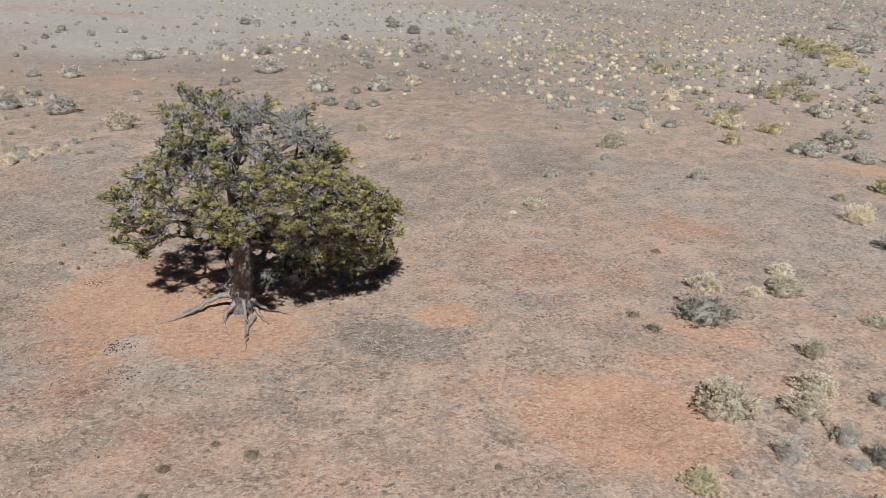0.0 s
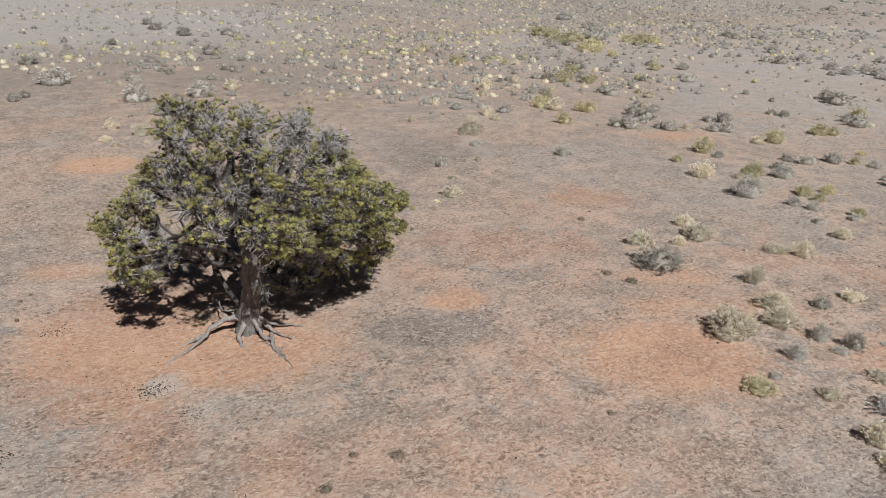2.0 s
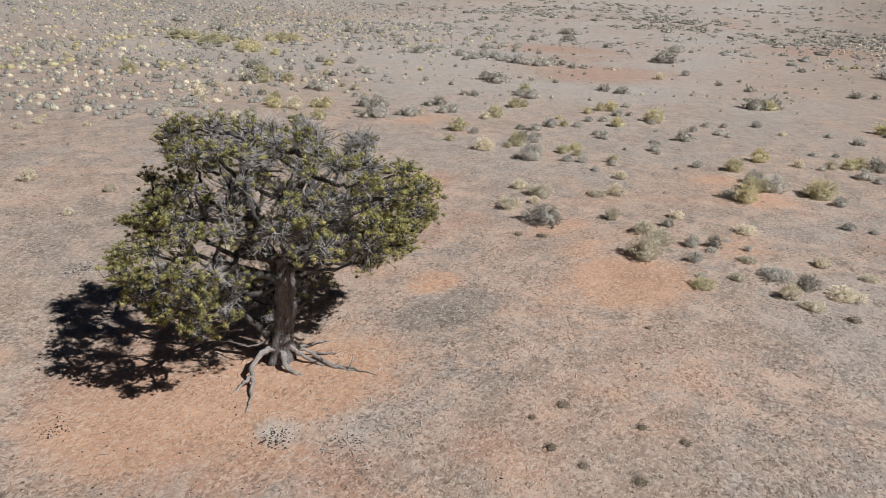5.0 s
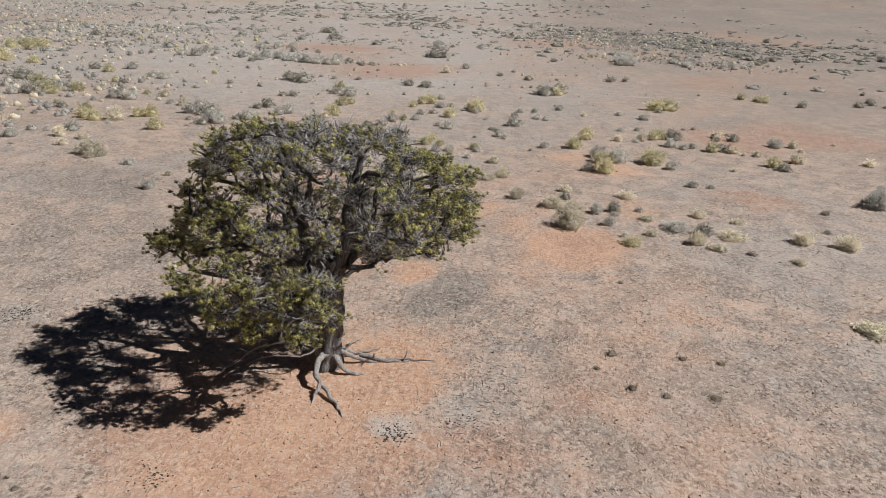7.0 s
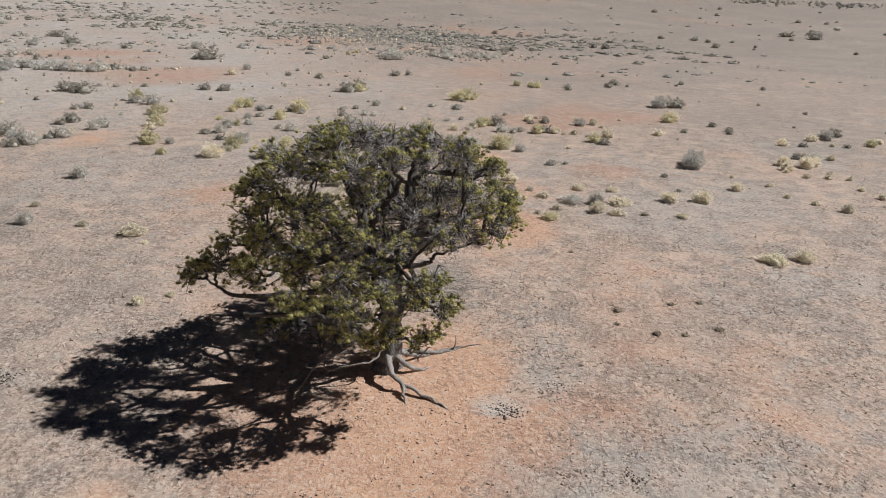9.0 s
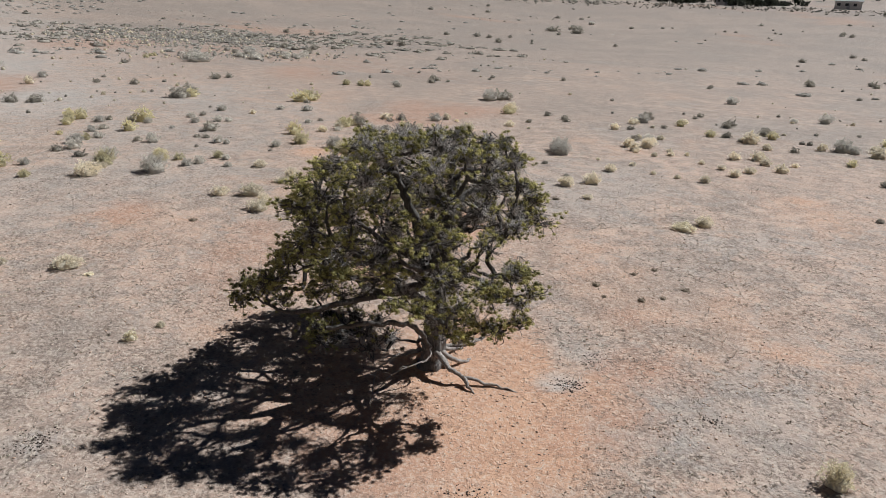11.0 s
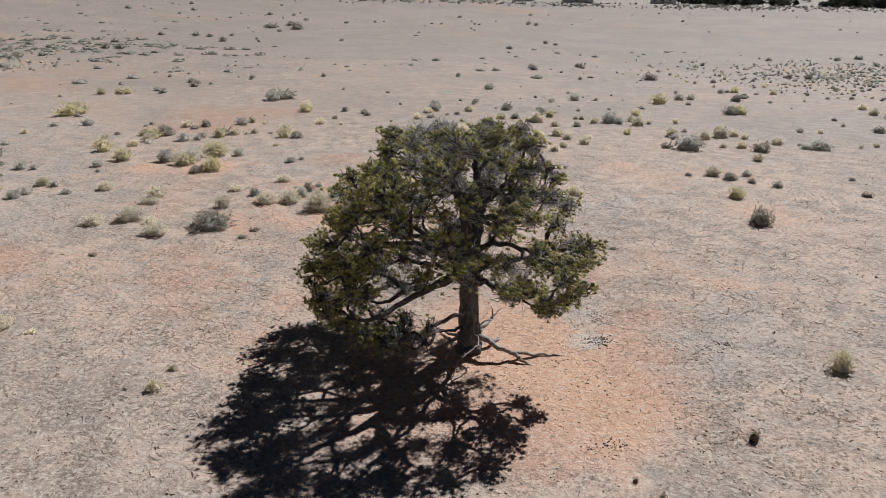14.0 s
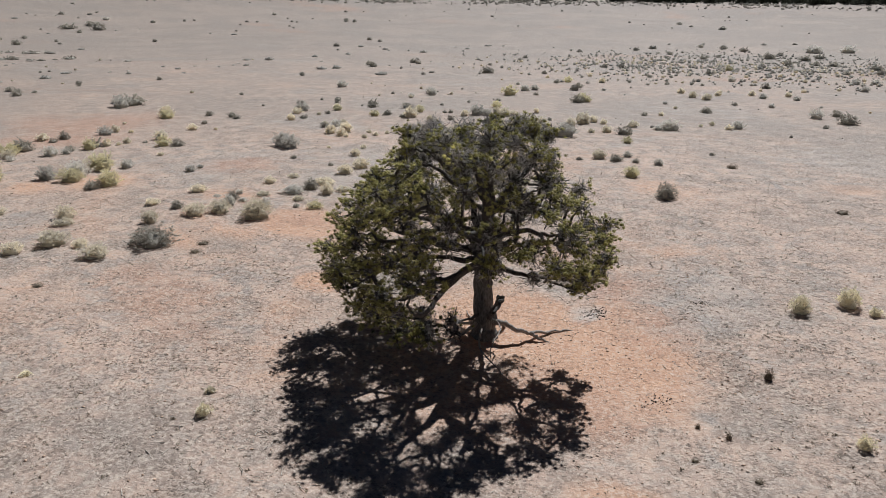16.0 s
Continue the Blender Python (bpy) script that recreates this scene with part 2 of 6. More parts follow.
def fractal(x, y, seed, octaves=4, turn=0.0):
    if turn:
        c, s = math.cos(turn), math.sin(turn)
        x, y = x * c - y * s + 0.35 * np.sin(y * 2.3), x * s + y * c + 0.35 * np.sin(x * 1.9)
    out, amp, total = 0.0, 1.0, 0.0
    for k in range(octaves):
        out = out + amp * value_noise(x * 2 ** k, y * 2 ** k, seed + k)
        total, amp = total + amp, amp * 0.55
    return out / total


def ground_z(x, y):
    """Height of the land: a shallow dip under the tree, a rise far away."""
    x, y = np.asarray(x, float), np.asarray(y, float)
    d = np.hypot(x - 2, y - 12)
    z = 0.14 * np.exp(-(d / 26) ** 4) - 0.58 * np.exp(-((x + 3.6) ** 2 + (y - 18.5) ** 2) / (2 * 4.8 ** 2))
    far = np.maximum(0.0, np.hypot(x, y - 10) - 70)
    z = z + np.where(far < 180, 11.0 * (far / 180) ** 2.2, 11.0 + 0.03 * (far - 180) + 0.06 * np.maximum(0, far - 240))
    z = z + 0.09 * (fractal(x / 2.3, y / 2.3, 11) - 0.5) + 0.045 * (fractal(x / 0.55, y / 0.55, 23, 3) - 0.5)
    return z + np.minimum(far / 90, 1.0) * (fractal(x / 45, y / 45, 31) - 0.5)


def tube(points, radii, sides=7, twist=0.0):
    """Rings along a line of points; gives vertices and quad faces, closed at the tip by a small ring."""
    pts = np.asarray(points, float)
    tang = np.gradient(pts, axis=0)
    tang /= np.linalg.norm(tang, axis=1)[:, None] + 1e-9
    up = np.array([0.0, 0.0, 1.0]) if abs(tang[0][2]) < 0.9 else np.array([1.0, 0.0, 0.0])
    verts, faces = [], []
    u = np.cross(tang[0], up)
    for i, (p, t, r) in enumerate(zip(pts, tang, radii)):
        u = u - t * (u @ t)
        u /= np.linalg.norm(u) + 1e-9
        v = np.cross(t, u)
        for k in range(sides):
            a = 2 * math.pi * k / sides + twist * i
            verts.append(p + r * (math.cos(a) * u + math.sin(a) * v))
        if i:
            a, b = (i - 1) * sides, i * sides
            faces += [(a + k, a + (k + 1) % sides, b + (k + 1) % sides, b + k) for k in range(sides)]
    return np.array(verts), np.array(faces)


def joined(pieces):
    verts, faces, n = [], [], 0
    for v, f in pieces:
        verts.append(v)
        faces.append(np.asarray(f) + n)
        n += len(v)
    return np.concatenate(verts), np.concatenate(faces)


def smooth_line(points, steps):
    """A rounded line through a few points."""
    p = [np.asarray(q, float) for q in points]
    p = [2 * p[0] - p[1]] + p + [2 * p[-1] - p[-2]]
    out = []
    for a, b, c, d in zip(p, p[1:], p[2:], p[3:]):
        for s in np.linspace(0, 1, steps, endpoint=False):
            out.append(0.5 * (2 * b + (c - a) * s + (2 * a - 5 * b + 4 * c - d) * s * s + (3 * b - a - 3 * c + d) * s ** 3))
    return np.array(out + [p[-2]])


# ---------------------------------------------------------------- ground
PATCHES = {"orange": [], "grey": [], "pale": [], "red": [], "cracked": []}


def patch(kind, x, y, rx, ry, angle=0.0, strength=1.0):
    PATCHES[kind].append((x, y, rx, ry, radians(angle), strength))


patch("orange", -4.1, 14.7, 3.1, 1.7, -22, 1.7)
patch("orange", -5.9, 15.6, 1.6, 2.6, -165, 1.0)
patch("orange", -4.8, 16.6, 2.2, 2.0, 0, 0.9)
patch("orange", -3.0, 18.2, 2.0, 1.3, 0, 0.6)
patch("orange", 2.0, 14.0, 0.62, 0.48, -26, 2.4)
patch("orange", 1.9, 15.6, 0.9, 0.9, -26, 0.6)
patch("orange", 0.9, 17.8, 1.2, 1.2, 0, 0.6)
patch("orange", 4.5, 9.7, 1.8, 1.5, -21, 1.6)
patch("orange", 6.2, 11.4, 1.4, 0.8, -30, 0.8)
patch("orange", -4.4, 28.5, 1.3, 0.9, -17, 2.0)
patch("orange", 20.1, 23.6, 1.6, 1.2, -17)
patch("orange", 16.3, 9.1, 1.4, 1.0, -39)
patch("orange", 19.0, 23.9, 1.5, 1.0, -34)
patch("orange", 14.6, 7.5, 1.8, 1.4, -84)
patch("orange", -6.1, 20.1, 1.0, 0.6, -15, 1.3)
patch("orange", -6.3, 0.8, 1.5, 2.4, -130, 0.7)
patch("orange", -13.5, -2.0, 1.4, 0.9, -159)
patch("orange", 0.5, -4.3, 1.1, 0.9, -159, 0.8)
patch("orange", -13.3, 42.7, 3.6, 2.8, 0)
patch("orange", 8.0, 10.4, 1.0, 2.2, 20, 0.6)
patch("orange", 2.2, 7.2, 1.8, 1.2, 0, 0.5)
patch("orange", -6.8, 8.5, 1.8, 1.4, 0, 0.45)
patch("red", 10.0, 18.3, 1.6, 1.0, -19, 0.9)
patch("red", 45.4, 21.4, 7.5, 4.5, -31)
patch("red", 25.6, -4.6, 6.0, 3.6, -80)
patch("red", 11.7, 2.9, 2.0, 1.4, -84, 0.9)
patch("red", 23.7, 0.3, 3.9, 2.6, -158)
patch("red", 48.5, 22.0, 9.0, 5.0, -58, 0.9)
patch("red", 64.0, 30.8, 8.5, 5.5, -51)
patch("red", 90.0, 6.0, 12.0, 9.0, -40, 0.8)
patch("red", 5.0, 9.3, 1.0, 1.1, 0, 0.75)
patch("red", 6.6, 10.6, 0.9, 0.5, 0, 0.7)
patch("red", 3.4, 17.6, 1.3, 0.8, 0, 0.7)
patch("red", -5.9, 14.6, 0.8, 1.6, 20, 0.55)
patch("red", 1.7, 16.4, 0.8, 0.9, 0, 0.5)
patch("cracked", 4.9, 9.6, 1.6, 1.4, -21)
patch("pale", -4.0, 12.2, 1.0, 0.65, -23, 0.6)
patch("pale", 42.0, 33.0, 17.0, 14.0, 20, 0.8)
patch("pale", 27.0, 24.0, 8.0, 7.0, 0, 0.6)
patch("pale", 30.0, 5.0, 10.0, 6.0, 0, 0.45)
patch("pale", -4.64, 13.4, 0.5, 0.5, -22, 1.0)
patch("pale", -4.4, 12.2, 0.5, 0.7, -96, 0.8)
patch("pale", -1.75, 22.2, 0.5, 0.5, 0, 0.6)
patch("pale", 1.6, 84.0, 22.0, 26.0, -2, 1.25)
patch("pale", -16.5, 61.6, 11.0, 11.0, 5, 1.25)
patch("pale", 14.0, 30.5, 5.0, 3.5, 0, 0.45)
patch("grey", 0.8, 13.0, 1.4, 0.75, -26, 2.0)
patch("grey", 7.2, 25.6, 2.2, 3.6, -17, 0.9)
patch("grey", -1.55, 10.7, 0.7, 0.5, -25, 0.8)
patch("grey", -8.2, 17.1, 1.4, 1.6, -166, 0.7)
patch("grey", 1.8, 21.0, 1.5, 1.6, -128, 0.9)
patch("grey", -6.5, 22.3, 2.0, 2.6, -15, 0.7)
patch("grey", 5.0, 21.0, 2.5, 2.0, 0, 0.5)
patch("grey", 7.5, 13.6, 1.6, 1.0, 0, 0.6)
patch("grey", 5.8, 12.4, 1.4, 0.7, -20, 0.6)
patch("grey", 40.0, 0.0, 14.0, 8.0, -70, 0.6)
patch("grey", -1.0, 23.5, 9.0, 4.5, 0, 0.75)
patch("grey", -9.5, 22.0, 6.0, 5.0, 0, 0.7)
patch("red", -4.6, 17.6, 2.0, 1.6, 0, 0.8)
patch("orange", -5.0, 13.3, 1.5, 1.1, 0, 0.9)
patch("red", -5.3, 11.9, 1.3, 1.3, 0, 0.85)
patch("red", -6.4, 13.7, 0.9, 1.3, 0, 0.8)
patch("orange", -6.5, 8.7, 1.2, 0.8, 30, 0.8)
patch("red", -3.5, 10.2, 0.9, 0.7, 0, 0.75)
patch("red", 5.2, 15.8, 2.2, 1.2, -20, 0.75)
patch("red", 4.3, 17.3, 1.4, 0.9, -20, 0.7)
patch("orange", 7.4, 12.6, 1.5, 0.8, -20, 0.9)
patch("orange", -3.6, 8.8, 4.2, 2.6, 0, 0.62)
patch("orange", 0.8, 8.4, 3.0, 2.4, 0, 0.50)
patch("orange", 8.8, 7.6, 1.7, 1.2, -20, 0.7)
patch("red", 11.1, 2.3, 2.0, 1.2, -30, 0.9)
patch("red", 28.0, -3.7, 5.0, 2.6, -30, 0.9)
patch("red", 52.7, -6.4, 9.0, 4.0, -20, 0.8)
patch("red", 56.0, 27.6, 8.0, 4.0, -20, 0.8)
patch("grey", 14.0, 11.0, 5.0, 4.5, 0, 0.4)
patch("grey", 11.5, 5.0, 3.0, 3.0, 0, 0.35)
patch("grey", 17.0, 20.0, 5.0, 4.0, 0, 0.4)
patch("grey", 120.0, 5.0, 60.0, 45.0, 0, 1.1)


def patch_mask(kind, x, y):
    out = np.zeros(x.shape)
    for px, py, rx, ry, a, s in PATCHES[kind]:
        reach = max(rx, ry) * 3
        near = (np.abs(x - px) < reach) & (np.abs(y - py) < reach)
        dx, dy = x[near] - px, y[near] - py
        u, v = (dx * math.cos(a) + dy * math.sin(a)) / rx, (-dx * math.sin(a) + dy * math.cos(a)) / ry
        out[near] = np.maximum(out[near], s * np.exp(-0.9 * (u * u + v * v) ** 1.4))
    return out


def build_ground():
    n = 500
    u = np.linspace(-1, 1, n)
    step = 62 * u + 1700 * np.sign(u) * np.abs(u) ** 8
    x, y = np.meshgrid(step - 0.5, step + 13.0, indexing="ij")
    x, y = x.ravel(), y.ravel()
    idx = np.arange(n * n).reshape(n, n)
    quads = np.stack([idx[:-1, :-1], idx[1:, :-1], idx[1:, 1:], idx[:-1, 1:]], -1).reshape(-1, 4)
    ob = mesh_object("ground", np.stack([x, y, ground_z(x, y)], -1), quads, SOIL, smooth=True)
    east = np.clip((x - 6) / 30, 0, 1) * np.clip((y + 12) / 30, 0, 1) * np.clip((95 - y) / 35, 0, 1)        # a paler quarter, growing stronger eastwards
    for kind in PATCHES:
        value = patch_mask(kind, x, y)
        if kind == "orange":        # faint warm and ashy drifts over the whole plain
            value = np.maximum(value, 0.58 * np.clip(3.6 * (fractal(x / 3.8, y / 3.8, 71, 4, 0.6) - 0.49), 0, 1))
        if kind == "grey":
            value = np.maximum(value, 0.70 * np.clip(4.0 * (fractal(x / 2.8, y / 2.8, 83, 4, 0.6) - 0.52), 0, 1))
            far = np.clip((np.hypot(x, y - 12) - 35) / 70, 0, 1) * np.clip((60 - y) / 40, 0, 1)
            value = np.maximum(value, far * (0.55 + 1.1 * fractal(x / 13, y / 13, 87, 4, 0.6)))
            mid = np.clip((np.hypot(x + 1, y - 13) - 12) / 22, 0, 1)
            value = np.maximum(value, mid * (0.32 + 0.85 * fractal(x / 5, y / 5, 85, 4, 0.9)))
            value = value * (1 - 0.60 * east)
        if kind == "red":
            far = np.clip((np.hypot(x, y - 12) - 30) / 40, 0, 1)
            value = np.maximum(value, 0.8 * far * np.clip(4.0 * (fractal(x / 28, y / 14, 97, 4, 0.6) - 0.58), 0, 1))
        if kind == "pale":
            # paler with distance towards the north
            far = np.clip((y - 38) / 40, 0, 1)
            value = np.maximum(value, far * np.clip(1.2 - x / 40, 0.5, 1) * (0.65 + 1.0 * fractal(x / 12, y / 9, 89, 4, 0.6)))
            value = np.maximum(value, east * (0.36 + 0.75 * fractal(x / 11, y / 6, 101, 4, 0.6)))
        ob.data.attributes.new(kind, "FLOAT", "POINT").data.foreach_set("value", value.astype(np.float32))
    return tagged(ob, "dry tan and orange desert soil with ashy patches", "ground", kind="structure")


build_ground()

# ---------------------------------------------------------------- the juniper
BASE = np.array([-2.62, 15.05, -0.33])
tree = empty("juniper_tree", *BASE)
tagged(tree, "old spreading juniper tree with olive foliage and grey dead twigs", "tree")


def grown(name, points, radii, material, label="", sides=9, rough=0.0, seed=0):
    """One wooden part of the tree, with an uneven, fluted surface; the points are in the world."""
    pts = np.asarray(points, float)
    v, f = tube(pts - BASE, radii, sides)
    if rough:
        r = np.random.default_rng(seed)
        ring = np.repeat(np.asarray(radii), sides)
        centre = np.repeat(pts - BASE, sides, axis=0)
        flute = np.tile(1 + rough * np.sin(np.arange(sides) * 2.4 + seed) , len(pts))
        v = centre + (v - centre) * (flute * (1 + rough * r.uniform(-0.6, 0.6, len(v))))[:, None]
        del ring
    return mesh_object(name, v, f, material, tree, label, smooth=True)


def taper(n, a, b, power=1.0):
    return a + (b - a) * np.linspace(0, 1, n) ** power


STEMS = {}


def stem(name, key, points, r0, r1, material, label="", flare=0.0, sides=11, rough=0.12):
    line = smooth_line(points, 6)
    wob = np.random.default_rng(len(STEMS) + 5).normal(0, 0.018, line.shape)
    wob[0] = wob[-1] = 0
    line = line + wob
    radii = taper(len(line), r0, r1, 0.9)
    if flare:
        radii = radii + flare * np.exp(-np.linspace(0, 1, len(line)) * 9)
    grown(name, line, radii, material, label, sides, rough, len(STEMS))
    STEMS[key] = line
    return line


stem("trunk", "trunk", [(-2.62, 15.05, -0.45), (-2.60, 15.03, 0.2), (-2.50, 14.98, 0.9), (-2.50, 15.0, 1.6), (-2.55, 15.0, 1.95)], 0.215, 0.165, BARK, "grey furrowed trunk", 0.13, 14, 0.16)
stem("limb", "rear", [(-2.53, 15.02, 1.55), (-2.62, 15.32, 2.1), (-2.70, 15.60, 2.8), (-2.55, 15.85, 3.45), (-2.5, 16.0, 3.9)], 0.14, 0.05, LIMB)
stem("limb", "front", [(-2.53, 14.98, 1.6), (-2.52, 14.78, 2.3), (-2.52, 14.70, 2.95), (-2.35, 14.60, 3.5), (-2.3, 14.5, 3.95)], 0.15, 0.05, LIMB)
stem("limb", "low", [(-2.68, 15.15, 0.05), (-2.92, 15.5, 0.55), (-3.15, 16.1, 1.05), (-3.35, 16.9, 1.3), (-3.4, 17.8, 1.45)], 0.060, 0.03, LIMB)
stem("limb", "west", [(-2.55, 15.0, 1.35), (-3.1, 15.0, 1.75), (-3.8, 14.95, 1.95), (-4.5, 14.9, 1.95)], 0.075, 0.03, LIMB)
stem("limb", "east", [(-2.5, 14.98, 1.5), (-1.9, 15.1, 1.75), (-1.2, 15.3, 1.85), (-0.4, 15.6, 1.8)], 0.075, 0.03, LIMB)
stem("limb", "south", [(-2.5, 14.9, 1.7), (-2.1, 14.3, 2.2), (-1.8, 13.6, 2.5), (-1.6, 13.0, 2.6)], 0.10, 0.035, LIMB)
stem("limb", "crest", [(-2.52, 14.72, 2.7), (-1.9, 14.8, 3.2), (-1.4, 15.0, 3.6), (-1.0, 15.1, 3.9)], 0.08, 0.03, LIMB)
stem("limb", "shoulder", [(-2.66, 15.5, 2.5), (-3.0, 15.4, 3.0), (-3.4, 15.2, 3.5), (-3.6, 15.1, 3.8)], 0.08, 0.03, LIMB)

ROOTS = [
    ([(-2.72, 15.05, 0.05), (-3.05, 15.13, 0.06), (-3.42, 15.10, -0.08), (-3.78, 14.80, -0.20), (-4.2, 14.50, -0.22), (-4.70, 14.22, -0.27)], 0.08, 0.012),
    ([(-3.62, 14.98, -0.16), (-3.85, 15.02, -0.24), (-4.15, 14.98, -0.33)], 0.05, 0.015),
    ([(-2.60, 14.95, 0.08), (-2.52, 14.68, -0.08), (-2.45, 14.25, -0.24), (-2.36, 13.75, -0.18), (-2.30, 12.95, -0.17)], 0.06, 0.010),
    ([(-2.50, 14.98, 0.05), (-2.28, 14.78, -0.14), (-2.15, 14.52, -0.20), (-1.95, 14.15, -0.20)], 0.052, 0.012),
    ([(-2.45, 15.05, 0.0), (-2.15, 14.92, -0.17), (-1.8, 14.78, -0.22), (-1.45, 14.62, -0.25)], 0.048, 0.012),
    ([(-2.70, 14.95, 0.02), (-2.92, 14.70, -0.16), (-2.95, 14.40, -0.26), (-2.88, 14.1, -0.30)], 0.07, 0.015),
    ([(-2.45, 15.2, 0.0), (-2.2, 15.5, -0.18), (-1.95, 15.85, -0.27)], 0.048, 0.012),
]
for i, (points, r0, r1) in enumerate(ROOTS):
    line = smooth_line(points, 6)
    line[1:-1] += np.random.default_rng(40 + i).normal(0, 0.014, line[1:-1].shape)
    grown("root", line, taper(len(line), r0, r1, 0.8), DEADWOOD, "bare weathered grey root", 9, 0.14, 40 + i)

LOBES = []


def lobe(x, y, z, r):
    """A clump of the crown: its middle and its reach."""
    LOBES.append((np.array([x, y, z]), r))


lobe(-0.32, 15.88, 0.52, 0.48)
lobe(-0.17, 16.52, 0.64, 0.24)
lobe(0.73, 15.69, 0.82, 0.24)
lobe(0.26, 15.62, 0.84, 0.24)
lobe(0.16, 14.82, 0.89, 0.24)
lobe(-0.73, 16.44, 0.90, 0.48)
lobe(-0.88, 15.50, 0.93, 0.40)
lobe(-0.90, 17.53, 0.95, 0.24)
lobe(-1.42, 15.31, 1.07, 0.24)
lobe(-1.64, 16.05, 1.13, 0.24)
lobe(0.59, 15.06, 1.14, 0.32)
lobe(-0.21, 15.85, 1.23, 0.48)
lobe(-4.63, 15.00, 1.23, 0.24)
lobe(-4.60, 15.84, 1.31, 0.24)
lobe(-0.25, 17.28, 1.32, 0.24)
lobe(-0.43, 14.36, 1.33, 0.24)
lobe(0.29, 16.47, 1.34, 0.48)
lobe(0.66, 15.73, 1.34, 0.48)
lobe(0.20, 14.39, 1.36, 0.32)
lobe(-1.13, 17.82, 1.38, 0.48)
lobe(-3.75, 15.71, 1.39, 0.24)
lobe(-4.29, 15.40, 1.41, 0.32)
lobe(-2.88, 15.68, 1.43, 0.24)
lobe(-0.12, 15.04, 1.44, 0.48)
lobe(-0.88, 13.94, 1.53, 0.24)
lobe(-4.99, 14.96, 1.55, 0.24)
lobe(-1.23, 15.43, 1.55, 0.48)
lobe(-1.12, 14.40, 1.56, 0.32)
lobe(0.04, 17.03, 1.58, 0.24)
lobe(-1.86, 18.71, 1.58, 0.24)
lobe(-4.96, 15.56, 1.61, 0.24)
lobe(-0.96, 16.26, 1.62, 0.48)
lobe(-2.25, 14.97, 1.66, 0.32)
lobe(0.59, 15.02, 1.66, 0.40)
lobe(-4.54, 14.57, 1.67, 0.24)
lobe(-4.86, 16.27, 1.69, 0.32)
lobe(-0.72, 17.16, 1.70, 0.48)
lobe(-1.45, 18.40, 1.71, 0.24)
lobe(-3.05, 16.16, 1.73, 0.32)
lobe(0.62, 16.17, 1.73, 0.24)
lobe(-1.57, 16.81, 1.78, 0.48)
lobe(-4.19, 16.11, 1.79, 0.48)
lobe(-4.16, 14.82, 1.80, 0.24)
lobe(-2.01, 18.15, 1.83, 0.48)
lobe(-3.53, 15.38, 1.84, 0.48)
lobe(-1.43, 13.92, 1.89, 0.48)
lobe(-1.64, 14.71, 1.93, 0.48)
lobe(-0.78, 14.81, 1.93, 0.48)
lobe(-0.22, 16.59, 1.94, 0.48)
lobe(-2.73, 15.52, 1.94, 0.48)
lobe(-4.63, 15.24, 1.95, 0.48)
lobe(-0.45, 13.88, 1.96, 0.48)
lobe(0.19, 15.72, 1.96, 0.48)
lobe(-2.52, 18.49, 1.98, 0.24)
lobe(-1.98, 15.96, 1.99, 0.48)
lobe(-4.74, 16.80, 2.05, 0.24)
lobe(-4.98, 14.71, 2.05, 0.24)
lobe(0.24, 14.45, 2.06, 0.48)
lobe(-1.28, 17.51, 2.06, 0.32)
lobe(0.81, 15.20, 2.08, 0.24)
lobe(-4.40, 17.08, 2.13, 0.24)
lobe(-4.24, 14.60, 2.14, 0.24)
lobe(-5.08, 16.28, 2.15, 0.24)
lobe(-2.35, 13.23, 2.16, 0.24)
lobe(-1.37, 13.22, 2.18, 0.24)
lobe(0.19, 13.64, 2.22, 0.24)
lobe(-3.15, 17.66, 2.22, 0.32)
lobe(-2.33, 14.77, 2.27, 0.48)
lobe(0.81, 14.71, 2.27, 0.24)
lobe(-2.20, 18.00, 2.31, 0.24)
lobe(-3.09, 16.70, 2.31, 0.48)
lobe(-4.96, 15.69, 2.32, 0.32)
lobe(-4.64, 14.72, 2.35, 0.24)
lobe(-3.88, 16.91, 2.41, 0.48)
lobe(-5.00, 15.11, 2.42, 0.32)
lobe(-4.53, 16.29, 2.42, 0.48)
lobe(-0.11, 15.88, 2.43, 0.24)
lobe(0.28, 15.15, 2.43, 0.40)
lobe(-3.19, 15.09, 2.43, 0.48)
lobe(-3.75, 17.56, 2.44, 0.24)
lobe(-2.69, 13.73, 2.44, 0.48)
lobe(-1.88, 14.07, 2.44, 0.48)
lobe(-1.79, 17.47, 2.44, 0.48)
lobe(-0.81, 13.40, 2.45, 0.48)
lobe(-0.44, 16.72, 2.49, 0.24)
lobe(-3.40, 14.10, 2.51, 0.24)
lobe(-1.27, 14.88, 2.52, 0.48)
lobe(-0.83, 16.09, 2.55, 0.48)
lobe(-1.92, 13.26, 2.56, 0.48)
lobe(-0.54, 15.23, 2.56, 0.48)
lobe(-0.18, 13.21, 2.56, 0.24)
lobe(0.54, 14.40, 2.57, 0.32)
lobe(-1.27, 12.85, 2.57, 0.24)
lobe(-0.12, 13.89, 2.61, 0.48)
lobe(-2.15, 12.53, 2.62, 0.24)
lobe(-2.74, 12.90, 2.62, 0.48)
lobe(-1.06, 16.95, 2.69, 0.48)
lobe(-0.51, 12.95, 2.74, 0.24)
lobe(-3.51, 13.34, 2.75, 0.48)
lobe(-3.30, 17.28, 2.76, 0.48)
lobe(0.06, 14.60, 2.78, 0.24)
lobe(-3.69, 15.88, 2.83, 0.48)
lobe(-2.89, 14.31, 2.87, 0.48)
lobe(-1.90, 16.70, 2.88, 0.48)
lobe(-1.37, 13.72, 2.88, 0.48)
